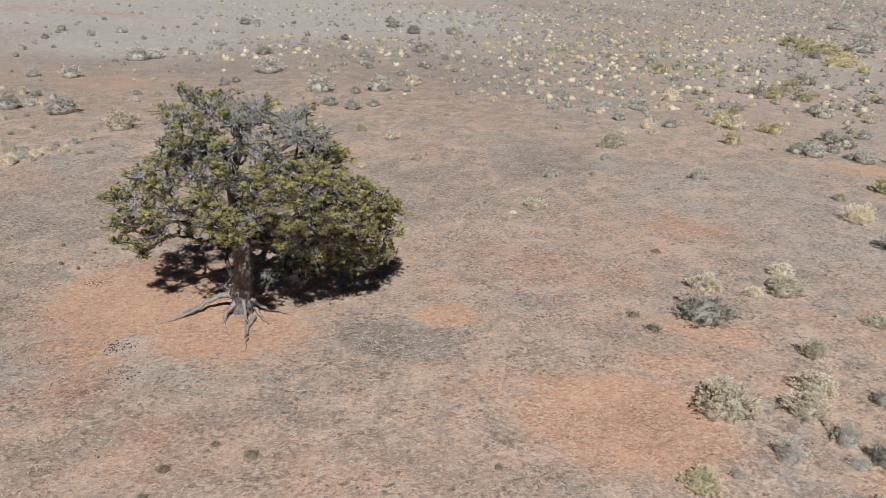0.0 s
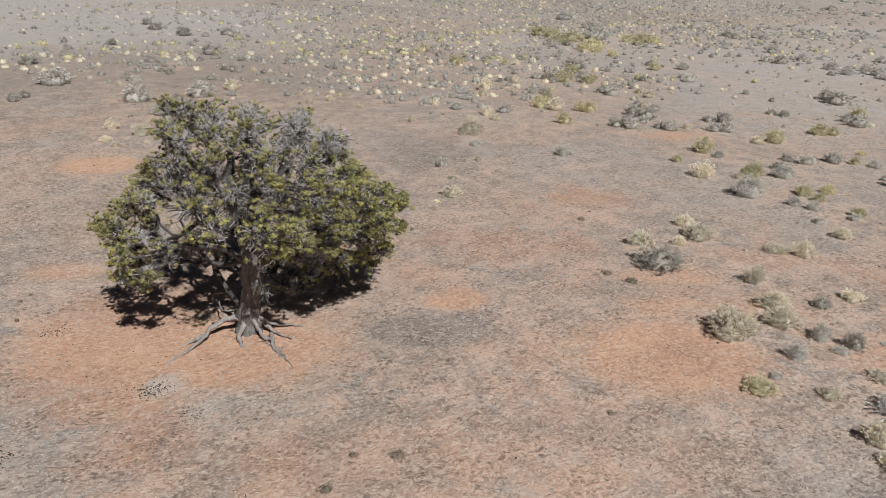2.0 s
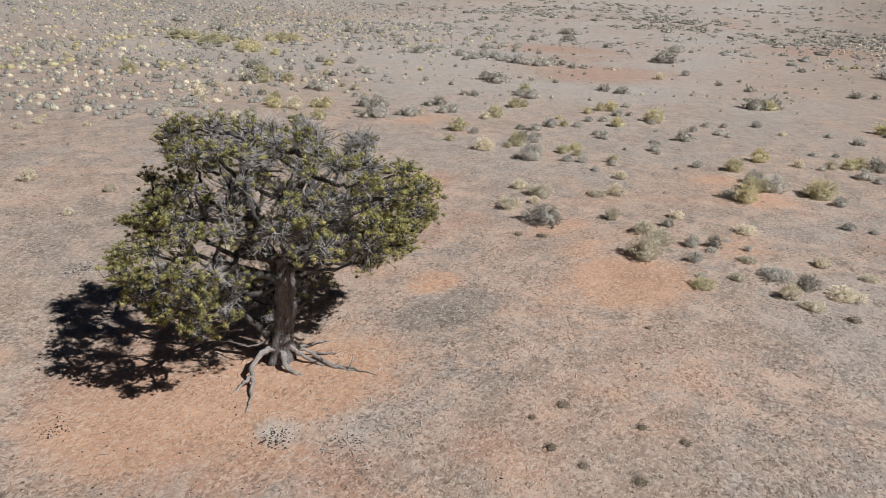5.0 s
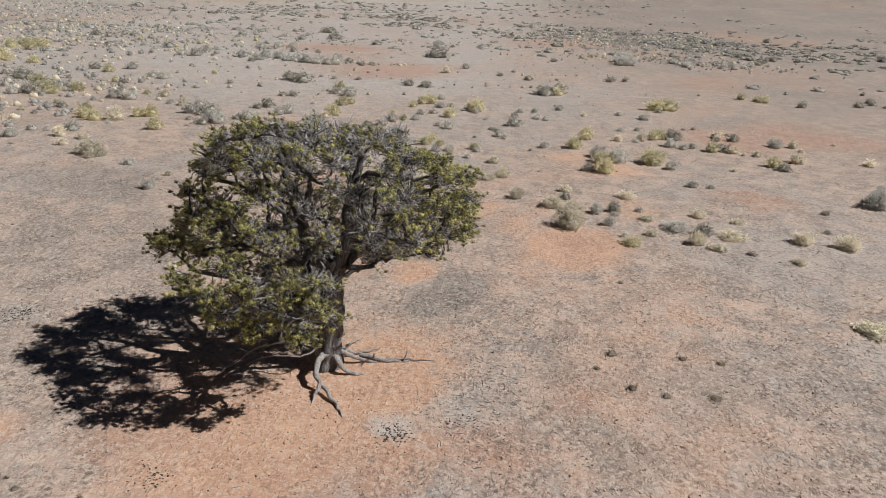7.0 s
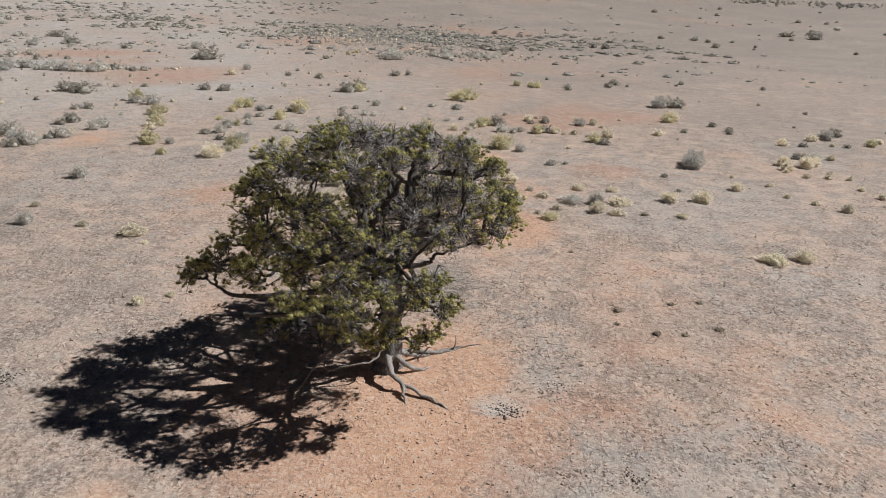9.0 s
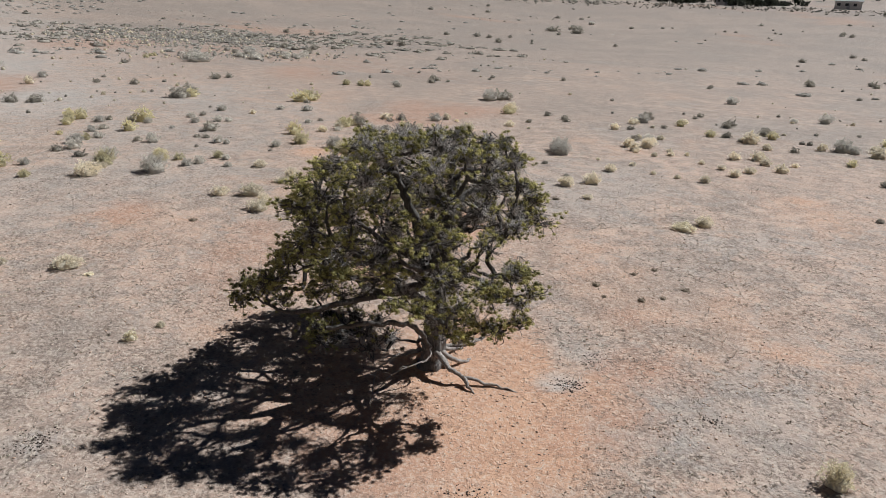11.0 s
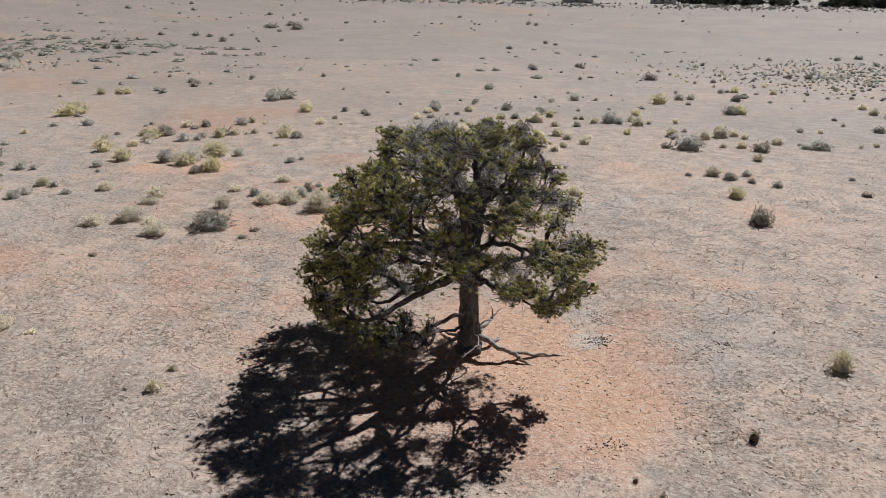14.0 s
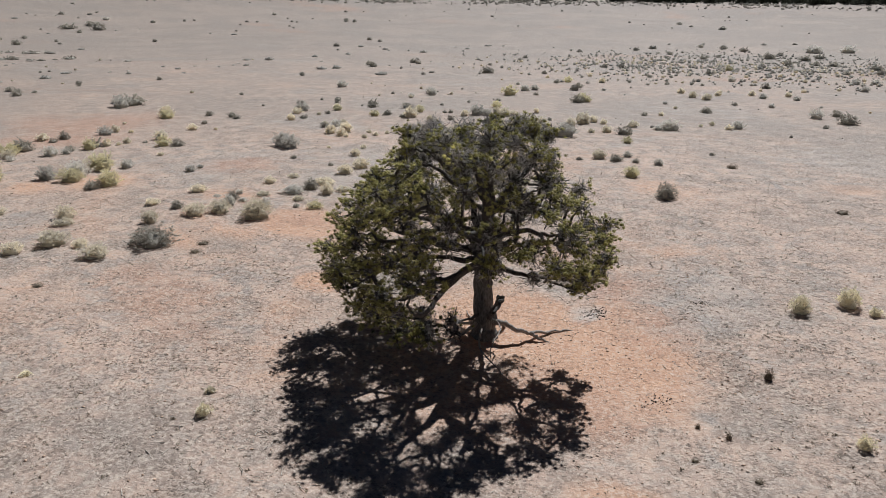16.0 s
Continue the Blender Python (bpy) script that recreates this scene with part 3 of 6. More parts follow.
lobe(-2.43, 17.56, 2.89, 0.48)
lobe(-2.10, 14.58, 2.93, 0.48)
lobe(-4.13, 16.53, 2.95, 0.24)
lobe(-0.37, 14.70, 2.98, 0.24)
lobe(-3.73, 14.09, 2.99, 0.48)
lobe(-2.32, 12.60, 2.99, 0.24)
lobe(-1.59, 12.59, 3.04, 0.32)
lobe(-0.32, 13.37, 3.06, 0.32)
lobe(-2.17, 13.76, 3.10, 0.48)
lobe(-1.60, 17.66, 3.12, 0.24)
lobe(-2.77, 12.85, 3.14, 0.24)
lobe(-0.60, 16.15, 3.14, 0.40)
lobe(-3.57, 16.68, 3.17, 0.48)
lobe(-0.90, 12.97, 3.21, 0.48)
lobe(-0.27, 15.51, 3.21, 0.24)
lobe(-3.83, 15.03, 3.23, 0.48)
lobe(-4.06, 16.22, 3.23, 0.24)
lobe(-0.94, 17.17, 3.26, 0.32)
lobe(-3.64, 13.53, 3.26, 0.24)
lobe(-3.42, 17.35, 3.30, 0.24)
lobe(-3.00, 13.62, 3.34, 0.48)
lobe(-0.84, 14.06, 3.34, 0.48)
lobe(-0.66, 15.01, 3.38, 0.48)
lobe(-1.88, 17.20, 3.40, 0.48)
lobe(-3.19, 15.55, 3.41, 0.48)
lobe(-1.40, 12.60, 3.43, 0.24)
lobe(-0.70, 16.63, 3.43, 0.24)
lobe(-3.22, 14.39, 3.46, 0.48)
lobe(-3.89, 15.76, 3.47, 0.32)
lobe(-2.01, 13.01, 3.48, 0.48)
lobe(-1.25, 16.21, 3.48, 0.48)
lobe(-2.69, 17.40, 3.49, 0.40)
lobe(-2.31, 15.57, 3.51, 0.48)
lobe(-3.67, 13.92, 3.51, 0.24)
lobe(-0.68, 13.46, 3.52, 0.24)
lobe(-2.47, 16.58, 3.62, 0.48)
lobe(-2.00, 14.82, 3.64, 0.48)
lobe(-1.17, 13.13, 3.66, 0.24)
lobe(-0.92, 15.69, 3.72, 0.24)
lobe(-1.52, 16.85, 3.72, 0.24)
lobe(-3.81, 14.71, 3.73, 0.24)
lobe(-2.59, 13.09, 3.73, 0.24)
lobe(-1.63, 13.72, 3.75, 0.48)
lobe(-3.15, 16.92, 3.86, 0.48)
lobe(-0.76, 14.52, 3.87, 0.40)
lobe(-2.47, 13.69, 3.88, 0.48)
lobe(-3.33, 13.87, 3.97, 0.24)
lobe(-3.66, 15.95, 3.97, 0.48)
lobe(-1.25, 16.13, 3.99, 0.24)
lobe(-1.33, 15.12, 4.00, 0.48)
lobe(-2.48, 17.12, 4.01, 0.32)
lobe(-1.07, 14.08, 4.06, 0.24)
lobe(-2.02, 16.28, 4.12, 0.48)
lobe(-3.65, 14.71, 4.12, 0.32)
lobe(-2.83, 16.16, 4.19, 0.48)
lobe(-1.03, 15.66, 4.19, 0.24)
lobe(-2.15, 15.47, 4.20, 0.48)
lobe(-2.97, 13.83, 4.21, 0.24)
lobe(-2.95, 15.27, 4.24, 0.48)
lobe(-3.80, 15.30, 4.27, 0.24)
lobe(-2.46, 14.55, 4.30, 0.32)
lobe(-3.46, 16.69, 4.30, 0.24)
lobe(-3.23, 14.47, 4.35, 0.24)
lobe(-3.57, 16.21, 4.45, 0.24)
lobe(-3.35, 15.73, 4.51, 0.24)
lobe(-4.52, 15.40, 2.88, 0.32)
lobe(-4.40, 14.62, 3.05, 0.28)
lobe(-4.28, 15.64, 2.42, 0.30)
lobe(-4.28, 15.90, 3.02, 0.28)
for x, y, z, reach in ((-2.05, 15.75, 0.22, 0.34), (-1.6, 16.1, 0.18, 0.40), (-1.2, 16.4, 0.28, 0.40), (-0.9, 15.95, 0.30, 0.38), (-1.75, 16.65, 0.30, 0.36), (-2.25, 16.3, 0.25, 0.36), (-0.6, 16.5, 0.40, 0.36), (-1.3, 15.6, 0.22, 0.36), (-1.3, 17.0, 0.42, 0.36), (-2.0, 17.2, 0.45, 0.34)):
    lobe(x, y, z, reach)

SPIKE = np.array([(1.0, 0.0, 0.0), (-0.5, 0.87, 0.0), (-0.5, -0.87, 0.0)])


def frames_of(dirs):
    """Two side vectors for each direction."""
    ref = np.where(np.abs(dirs[:, 2:3]) < 0.9, np.array([[0.0, 0.0, 1.0]]), np.array([[1.0, 0.0, 0.0]]))
    u = np.cross(dirs, ref)
    u /= np.linalg.norm(u, axis=1)[:, None] + 1e-9
    return u, np.cross(dirs, u)


def spikes(at, dirs, length, width):
    """Three-sided spikes that swell a little above the base, all in one array."""
    n = len(at)
    u, v = frames_of(dirs)
    length, width = np.broadcast_to(length, n)[:, None], np.broadcast_to(width, n)[:, None]
    mid = at + dirs * length * 0.45
    ring = [mid + width * (c[0] * u + c[1] * v) for c in SPIKE]
    verts = np.stack([at, *ring, at + dirs * length], 1).reshape(-1, 3)
    base = (np.arange(n) * 5)[:, None]
    tris = np.array([(0, 2, 1), (0, 3, 2), (0, 1, 3), (1, 2, 4), (2, 3, 4), (3, 1, 4)])
    return verts, (base[:, :, None] + tris[None]).reshape(-1, 3)


def blades(at, dirs, length, width, seed=0, level=0.0):
    """Thin folded leaves: four corners and two faces each, turned at random round their own way, or, by level, with their flats to the sky."""
    n = len(at)
    u, v = frames_of(dirs)
    turn = np.random.default_rng(seed + n)
    a = np.where(turn.random(n) < level, turn.normal(0, 0.35, n), turn.uniform(0, 6.28, n))[:, None]
    side = np.cos(a) * u + np.sin(a) * v
    lift = -np.sin(a) * u + np.cos(a) * v
    length, width = np.broadcast_to(length, n)[:, None], np.broadcast_to(width, n)[:, None]
    mid = at + dirs * length * 0.5 + lift * width * 0.4
    verts = np.stack([at, mid + side * width, at + dirs * length, mid - side * width], 1).reshape(-1, 3)
    return verts, ((np.arange(n) * 4)[:, None, None] + np.array([(0, 1, 2), (0, 2, 3)])[None]).reshape(-1, 3)


def rods(starts, ends, r0, r1):
    """Thin three-sided rods from starts to ends."""
    n = len(starts)
    d = ends - starts
    d = d / (np.linalg.norm(d, axis=1)[:, None] + 1e-9)
    u, v = frames_of(d)
    r0, r1 = np.broadcast_to(r0, n)[:, None], np.broadcast_to(r1, n)[:, None]
    low = [starts + r0 * (c[0] * u + c[1] * v) for c in SPIKE]
    top = [ends + r1 * (c[0] * u + c[1] * v) for c in SPIKE]
    verts = np.stack(low + top, 1).reshape(-1, 3)
    quads = np.array([(0, 1, 4, 3), (1, 2, 5, 4), (2, 0, 3, 5)])
    return verts, ((np.arange(n) * 6)[:, None, None] + quads[None]).reshape(-1, 4)


def unit(v):
    return v / (np.linalg.norm(v, axis=-1, keepdims=True) + 1e-9)


def scattered(r, n, lift=0.0):
    d = unit(r.normal(size=(n, 3)))
    d[:, 2] += lift
    return unit(d)


AXIS = np.array([-2.6, 15.0, 1.6])


# places where the crown has died back to bare twigs: middle, reach and share
DEAD = [((-1.10, 14.30, 4.25), 1.05, 0.78), ((-1.60, 15.00, 4.50), 0.95, 0.62), ((-4.55, 14.80, 2.65), 0.50, 0.30), ((-4.05, 16.50, 1.45), 0.60, 0.35)]


def pompons(tips, r):
    """A small dense tuft of scaly sprays at each tip: a knobbly heart and the sprays that stand out of it."""
    bm = bmesh.new()
    bmesh.ops.create_icosphere(bm, subdivisions=1, radius=1.0)
    ball = np.array([q.co for q in bm.verts])
    tris = np.array([[q.index for q in t.verts] for t in bm.faces])
    bm.free()
    n, per = len(tips), 38
    size = r.uniform(0.030, 0.064, n)
    flat = np.array([1.12, 1.12, 0.85])
    heart = ball[None] * (size * 0.60)[:, None, None] * r.uniform(0.6, 1.3, (n, len(ball), 1)) * flat + tips[:, None, :]
    tone = np.clip(r.normal(0.56, 0.20, n), 0.05, 1)
    hv, hf = heart.reshape(-1, 3), ((np.arange(n) * len(ball))[:, None, None] + tris[None]).reshape(-1, 3)
    drop = scattered(r, n * per, 0.10)
    at = np.repeat(tips, per, axis=0) + drop * (np.repeat(size, per) * r.uniform(0.45, 1.10, n * per))[:, None] * flat
    dirs = unit(0.55 * drop + np.array([0, 0, 0.25]) + 0.90 * scattered(r, len(at)))
    v, f = blades(at, dirs, r.uniform(0.013, 0.024, len(at)), r.uniform(0.0055, 0.0095, len(at)), n, 0.20)
    leaf = np.clip(np.repeat(tone, per) + r.normal(0, 0.13, len(at)), 0, 1)
    v, f = joined([(v, f), (hv, hf)])
    # hearts darker than sprays: shade within the tuft put into their tone
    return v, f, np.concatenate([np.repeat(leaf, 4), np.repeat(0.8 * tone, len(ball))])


def dress_lobe(centre, reach, path_end, r):
    """Twigs and foliage of one clump."""
    rad = math.hypot(centre[0] - AXIS[0], centre[1] - AXIS[1])
    full = np.interp(centre[2], (0.0, 2.6, 3.2, 3.9, 4.5), (3.0, 2.9, 2.6, 2.1, 1.2))
    inner = (1 - np.clip((rad / full - 0.52) / 0.30, 0, 1)) * np.clip((4.3 - centre[2]) / 0.5, 0, 1)
    high = np.clip((centre[2] - 3.6) / 0.7, 0, 1)
    dead, gone = max((float(np.clip(1.5 - 1.3 * np.linalg.norm(centre - np.array(c)) / w, 0, 1)), share) for c, w, share in DEAD)
    outward = unit(centre - AXIS)
    n_tip = int(18 + 114 * reach)
    knots = scattered(r, 4 + n_tip // 6, 0.40) + 0.35 * outward
    knots = centre + unit(knots) * reach * r.uniform(0.60, 0.98, (len(knots), 1)) * np.array([1.08, 1.08, 0.72])
    tips = knots[r.integers(0, len(knots), n_tip)] + r.normal(0, 0.068, (n_tip, 3)) * np.array([1.2, 1.2, 0.8])
    hub = path_end + r.normal(0, 0.05, (n_tip, 3))
    knee = 0.5 * (hub + tips) + r.normal(0, 0.06, (n_tip, 3))
    v, f = joined([rods(hub[::2], knee[::2], 0.011, 0.008), rods(knee[::2], tips[::2], 0.008, 0.005)])
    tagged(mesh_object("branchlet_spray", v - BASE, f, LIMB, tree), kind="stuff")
    n_dead = int((r.choice([26, 42, 66]) + 190 * high + 62 * inner + 240 * dead) * (reach / 0.45))
    start = centre + scattered(r, n_dead, 0.1) * reach * r.uniform(0.10, 0.60 + 0.2 * dead, (n_dead, 1))
    way = unit(start - centre + 0.45 * scattered(r, n_dead) + np.array([0, 0, 0.12]))
    end = start + way * r.uniform(0.06, 0.16 + 0.08 * dead, (n_dead, 1))
    parts = [rods(start, end, 0.0072, 0.0038)]
    for back, turn, most in ((0.10, 0.9, 0.15), (0.13, 1.1, 0.12)):
        side = end - way * r.uniform(0.03, back, (n_dead, 1))
        parts.append(rods(side, side + unit(way + turn * scattered(r, n_dead)) * r.uniform(0.05, most, (n_dead, 1)), 0.0038, 0.0022))
    v, f = joined(parts)
    tagged(mesh_object("dead_brushwood", v - BASE, f, TWIG, tree, "bare grey twigs"), kind="stuff")
    bare = np.clip(0.12 + 0.55 * high * r.random() + 0.82 * inner + 0.22 * (r.random() < 0.22) + gone * dead, 0, 0.92)
    tips = tips[r.random(n_tip) > bare]
    if len(tips):
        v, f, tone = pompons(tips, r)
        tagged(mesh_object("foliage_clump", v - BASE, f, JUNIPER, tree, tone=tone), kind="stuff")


def main_limbs(count):
    """Crooked limbs that leave the trunk and its leaders for the far clumps, spread evenly round the crown."""
    r = np.random.default_rng(33)
    far = np.array([c for c, _ in LOBES if math.hypot(c[0] - AXIS[0], c[1] - AXIS[1]) > 1.5 and c[2] > 1.2])
    aims = [far[0]]
    while len(aims) < count:
        gap = np.min([np.linalg.norm(far - a, axis=1) for a in aims], axis=0)
        aims.append(far[int(np.argmax(gap))])
    wood = np.concatenate([STEMS[k] for k in ("trunk", "rear", "front")])
    wood = wood[wood[:, 2] > 1.25]
    for k, aim in enumerate(aims):
        reach = np.hypot(aim[0] - wood[:, 0], aim[1] - wood[:, 1])
        start = wood[int(np.argmin(np.abs(wood[:, 2] - (aim[2] - 0.22 * reach)) + 0.15 * reach))]
        way = aim - start
        knee = [start + way * q + r.normal(0, 0.07, 3) * np.linalg.norm(way) * np.array([1, 1, 0.7]) for q in (0.3, 0.62)]
        stem("limb", "aim%d" % k, [start, *knee, start + 0.92 * way], 0.040 + 0.014 * np.linalg.norm(way), 0.016, LIMB, sides=8)


main_limbs(20)


def build_crown():
    nodes = [p for line in STEMS.values() for p in line[len(line) // 4:]]
    cost = [0.35 * np.linalg.norm(p - AXIS) for p in nodes]
    todo = list(LOBES)
    r = np.random.default_rng(21)
    while todo:
        best = None
        spots = np.array(nodes)
        for k, (c, reach) in enumerate(todo):
            d = np.linalg.norm(spots - c, axis=1) + 0.8 * np.maximum(0, spots[:, 2] - c[2] - 0.15) + np.array(cost)
            j = int(np.argmin(d))
            if best is None or d[j] < best[0]:
                best = (d[j], k, j)
        _, k, j = best
        c, reach = todo.pop(k)
        a = np.array(nodes[j])
        span = np.linalg.norm(c - a)
        bend = r.normal(0, 0.10 * span, 3) + np.array([0, 0, -0.06 * span])
        line = smooth_line([a, a + (c - a) * 0.35 + bend, a + (c - a) * 0.7 + 0.6 * bend, c], 4)
        line[1:-1] += r.normal(0, 0.014, line[1:-1].shape)
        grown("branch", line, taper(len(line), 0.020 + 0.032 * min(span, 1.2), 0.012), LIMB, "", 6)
        for p in line[4::3]:
            nodes.append(p)
            cost.append(0.35 * np.linalg.norm(p - AXIS) + 0.05)
        dress_lobe(c, reach, line[-1], r)


build_crown()

# ---------------------------------------------------------------- shrubs
def cushion(fine, seed):
    """A lumpy dome, half a unit in reach and just under one high: vertices and triangles."""
    bm = bmesh.new()
    bmesh.ops.create_icosphere(bm, subdivisions=fine, radius=1.0)
    v = np.array([q.co for q in bm.verts])
    f = np.array([[q.index for q in t.verts] for t in bm.faces])
    bm.free()
    r = np.random.default_rng(seed)
    knots = scattered(r, 26, 0.25)
    near = np.max(v @ knots.T, axis=1)
    lump = 0.80 + 0.24 * np.clip((near - 0.80) / 0.20, 0, 1) ** 0.7 + 0.09 * np.sin(3 * np.arctan2(v[:, 1], v[:, 0]) + seed) + r.normal(0, 0.040, len(v))
    v = v * lump[:, None] * np.array([0.5, 0.5, 0.95])
    v[:, 2] = np.maximum(v[:, 2], -0.03)
    return v, f


def shrub_kind(name, label, category, leaf, look_of, seed, fine=True):
    """A shrub one metre wide and one high, with a woody base and a leafy crown, far below the land's edge until copied."""
    r = np.random.default_rng(seed)
    root = empty(name)
    tagged(root, label, category, group=name + "s on the plain")
    n, lift, lean, leaf_len, leaf_wide, per, core = look_of
    if fine:
        per, leaf_len, leaf_wide, core = int(per * 1.7), leaf_len * 0.58, leaf_wide * 0.70, min(core + 0.34, 0.68 if leaf in (SAGE, DARK) else 0.66)
    else:               # a coarser make for the far plain
        n, leaf_len, leaf_wide, core = n // 2, leaf_len * 0.95, leaf_wide * 1.4, min(core + 0.42, 0.70 if leaf in (SAGE, DARK) else 0.72)
    dirs = scattered(r, n, lift)
    dirs[:, 2] = np.abs(dirs[:, 2]) + (0.05 if leaf in (DARK, SAGE) else 0.26)
    dirs = unit(dirs)
    shell = r.uniform(0.80, 1.06, (n, 1))
    size = np.array([0.5, 0.5, 0.95])
    lump = 1 + 0.16 * np.sin(3 * np.arctan2(dirs[:, 1:2], dirs[:, 0:1]) + seed) + 0.10 * r.normal(size=(n, 1))
    tips = dirs * size * shell * lump
    feet = np.concatenate([r.normal(0, 0.07, (n, 2)), np.zeros((n, 1)) - 0.04], 1) + tips * np.array([0.12, 0.12, 0.0])
    knee = 0.55 * tips + 0.45 * feet + np.array([0, 0, 0.05]) + r.normal(0, 0.03, (n, 3))
    some = slice(0, max(16, n // 4))
    v, f = joined([rods(feet[some], knee[some], 0.012, 0.009), rods(knee[some], tips[some], 0.009, 0.004)])
    mesh_object("woody_base", v, f, STEM, root, "dark woody stems")
    at = np.repeat(tips, per, axis=0)
    spread = scattered(r, len(at)) * r.uniform(0.0, 0.06, (len(at), 1))
    down = r.uniform(0, 1, (len(at), 1)) ** 2 * 0.45
    at = at * (1 - down) + np.repeat(knee, per, axis=0) * down + spread
    at[:, 2] = np.maximum(at[:, 2], -0.01)
    way = unit(unit(at + np.array([0, 0, 0.15])) * (1 - lean) + np.array([0, 0, lean]) + 0.55 * scattered(r, len(at)))
    v, f = blades(at, way, r.uniform(0.6, 1.2, len(at)) * leaf_len, 1.7 * leaf_wide * r.uniform(0.7, 1.3, len(at)), seed, 0.70)
    # paler tips, darker inside the dome; some inner shade is in this tone
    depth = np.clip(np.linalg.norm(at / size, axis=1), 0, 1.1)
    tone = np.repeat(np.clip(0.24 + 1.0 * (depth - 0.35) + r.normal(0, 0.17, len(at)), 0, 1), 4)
    cv, cf = cushion(3 if fine else 2, seed)
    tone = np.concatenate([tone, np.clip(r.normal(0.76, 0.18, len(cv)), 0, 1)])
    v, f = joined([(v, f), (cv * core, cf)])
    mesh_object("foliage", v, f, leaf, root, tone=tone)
    return root


def kinds(name, label, category, leaf, look_of, count, seed):
    return [[shrub_kind(name, label, category, leaf, look_of, seed + k + 50 * (not fine), fine) for k in range(count)] for fine in (True, False)]


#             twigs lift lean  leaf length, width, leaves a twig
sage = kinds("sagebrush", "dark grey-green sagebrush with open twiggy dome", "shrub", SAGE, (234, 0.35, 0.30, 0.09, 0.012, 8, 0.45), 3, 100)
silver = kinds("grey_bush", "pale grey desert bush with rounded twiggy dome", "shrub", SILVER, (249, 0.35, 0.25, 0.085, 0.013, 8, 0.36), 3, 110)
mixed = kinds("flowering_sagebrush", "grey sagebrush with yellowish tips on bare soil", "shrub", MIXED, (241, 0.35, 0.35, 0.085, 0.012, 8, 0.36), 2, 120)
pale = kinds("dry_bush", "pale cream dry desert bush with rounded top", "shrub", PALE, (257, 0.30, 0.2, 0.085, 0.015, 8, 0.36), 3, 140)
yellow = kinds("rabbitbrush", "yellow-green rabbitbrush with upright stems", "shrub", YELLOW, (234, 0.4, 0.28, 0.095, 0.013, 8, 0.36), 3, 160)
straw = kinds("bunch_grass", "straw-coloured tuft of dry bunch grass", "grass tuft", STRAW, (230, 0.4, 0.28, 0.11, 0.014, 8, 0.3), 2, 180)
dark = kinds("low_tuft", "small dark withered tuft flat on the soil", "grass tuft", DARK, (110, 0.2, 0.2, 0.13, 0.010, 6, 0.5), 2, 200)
USED = set()
placing = np.random.default_rng(77)


def put(variants, x, y, width, height):
    """Stands one shrub of that kind on the land."""
    makes = variants[0 if math.hypot(x + 1, y - 12) < 21 else 1]
    source = makes[int(placing.integers(len(makes)))]
    z = float(ground_z(x, y)) - 0.02
    m = Matrix.Translation((x, y, z)) @ Matrix.Rotation(placing.uniform(0, 6.28), 4, "Z") @ Matrix.Diagonal((1.04 * width, 1.04 * width, max(1.0 * height, 0.08), 1))
    if source.name not in USED:
        USED.add(source.name)
        source.matrix_basis = m
        return source
    made = copy_thing(source, Matrix.Identity(4))
    made.matrix_basis = m
    return made


put(sage, 8.28, 8.14, 0.44, 0.38)
put(sage, 9.43, 9.68, 0.43, 0.30)
put(sage, 7.65, 13.17, 1.25, 0.57)
put(sage, 6.51, 5.62, 0.56, 0.41)
put(sage, -6.33, 2.31, 0.76, 0.59)
put(silver, 5.80, 8.12, 0.25, 0.15)
put(silver, 6.84, 8.44, 0.47, 0.32)
put(silver, 7.87, 8.13, 0.37, 0.13)
put(silver, 8.04, 8.72, 0.44, 0.38)
put(silver, 6.87, 6.38, 0.86, 0.28)
put(silver, 8.59, 7.23, 0.32, 0.19)
put(silver, 9.10, 7.86, 0.33, 0.10)
put(mixed, 6.38, 9.73, 1.07, 0.61)
put(yellow, 5.15, 7.98, 0.62, 0.24)
put(yellow, -4.92, -1.18, 0.70, 0.46)
put(pale, 7.84, 9.55, 0.79, 0.42)
put(pale, 8.39, 10.16, 0.77, 0.39)
put(pale, 9.18, 11.36, 0.52, 0.42)
put(pale, 5.27, 5.46, 0.59, 0.18)
put(pale, 5.66, 5.99, 0.54, 0.39)
put(pale, 6.18, 7.26, 0.42, 0.18)
put(pale, 8.38, 14.58, 0.79, 0.37)
put(pale, 9.37, 14.06, 0.44, 0.25)
put(pale, 10.24, 14.15, 0.89, 0.42)
put(pale, 5.68, 20.61, 0.74, 0.31)
put(pale, 7.68, 7.13, 0.53, 0.16)
put(pale, 10.68, 15.11, 0.63, 0.30)
put(pale, 10.19, 7.43, 0.68, 0.27)
put(pale, 4.49, 3.44, 0.44, 0.19)
put(pale, 11.47, 12.49, 0.66, 0.21)
put(pale, 11.91, 11.94, 0.67, 0.41)
put(pale, 6.51, 22.02, 0.38, 0.18)
put(pale, 6.48, 2.63, 0.67, 0.40)
put(pale, 6.32, 1.37, 0.78, 0.45)
put(pale, 8.03, 4.14, 0.50, 0.18)
put(pale, 8.45, 5.31, 0.50, 0.26)
put(pale, 10.50, 9.59, 0.52, 0.24)
put(pale, 0.24, 2.26, 0.63, 0.35)
put(pale, 6.37, 4.74, 0.89, 0.27)
put(straw, -9.64, 17.65, 0.30, 0.23)
put(straw, -9.44, 12.17, 0.49, 0.41)
put(straw, 1.18, 20.07, 0.30, 0.20)
put(straw, 1.52, 19.39, 0.20, 0.13)
put(straw, 4.89, 20.24, 0.23, 0.09)
put(straw, 0.26, 3.34, 0.80, 0.26)
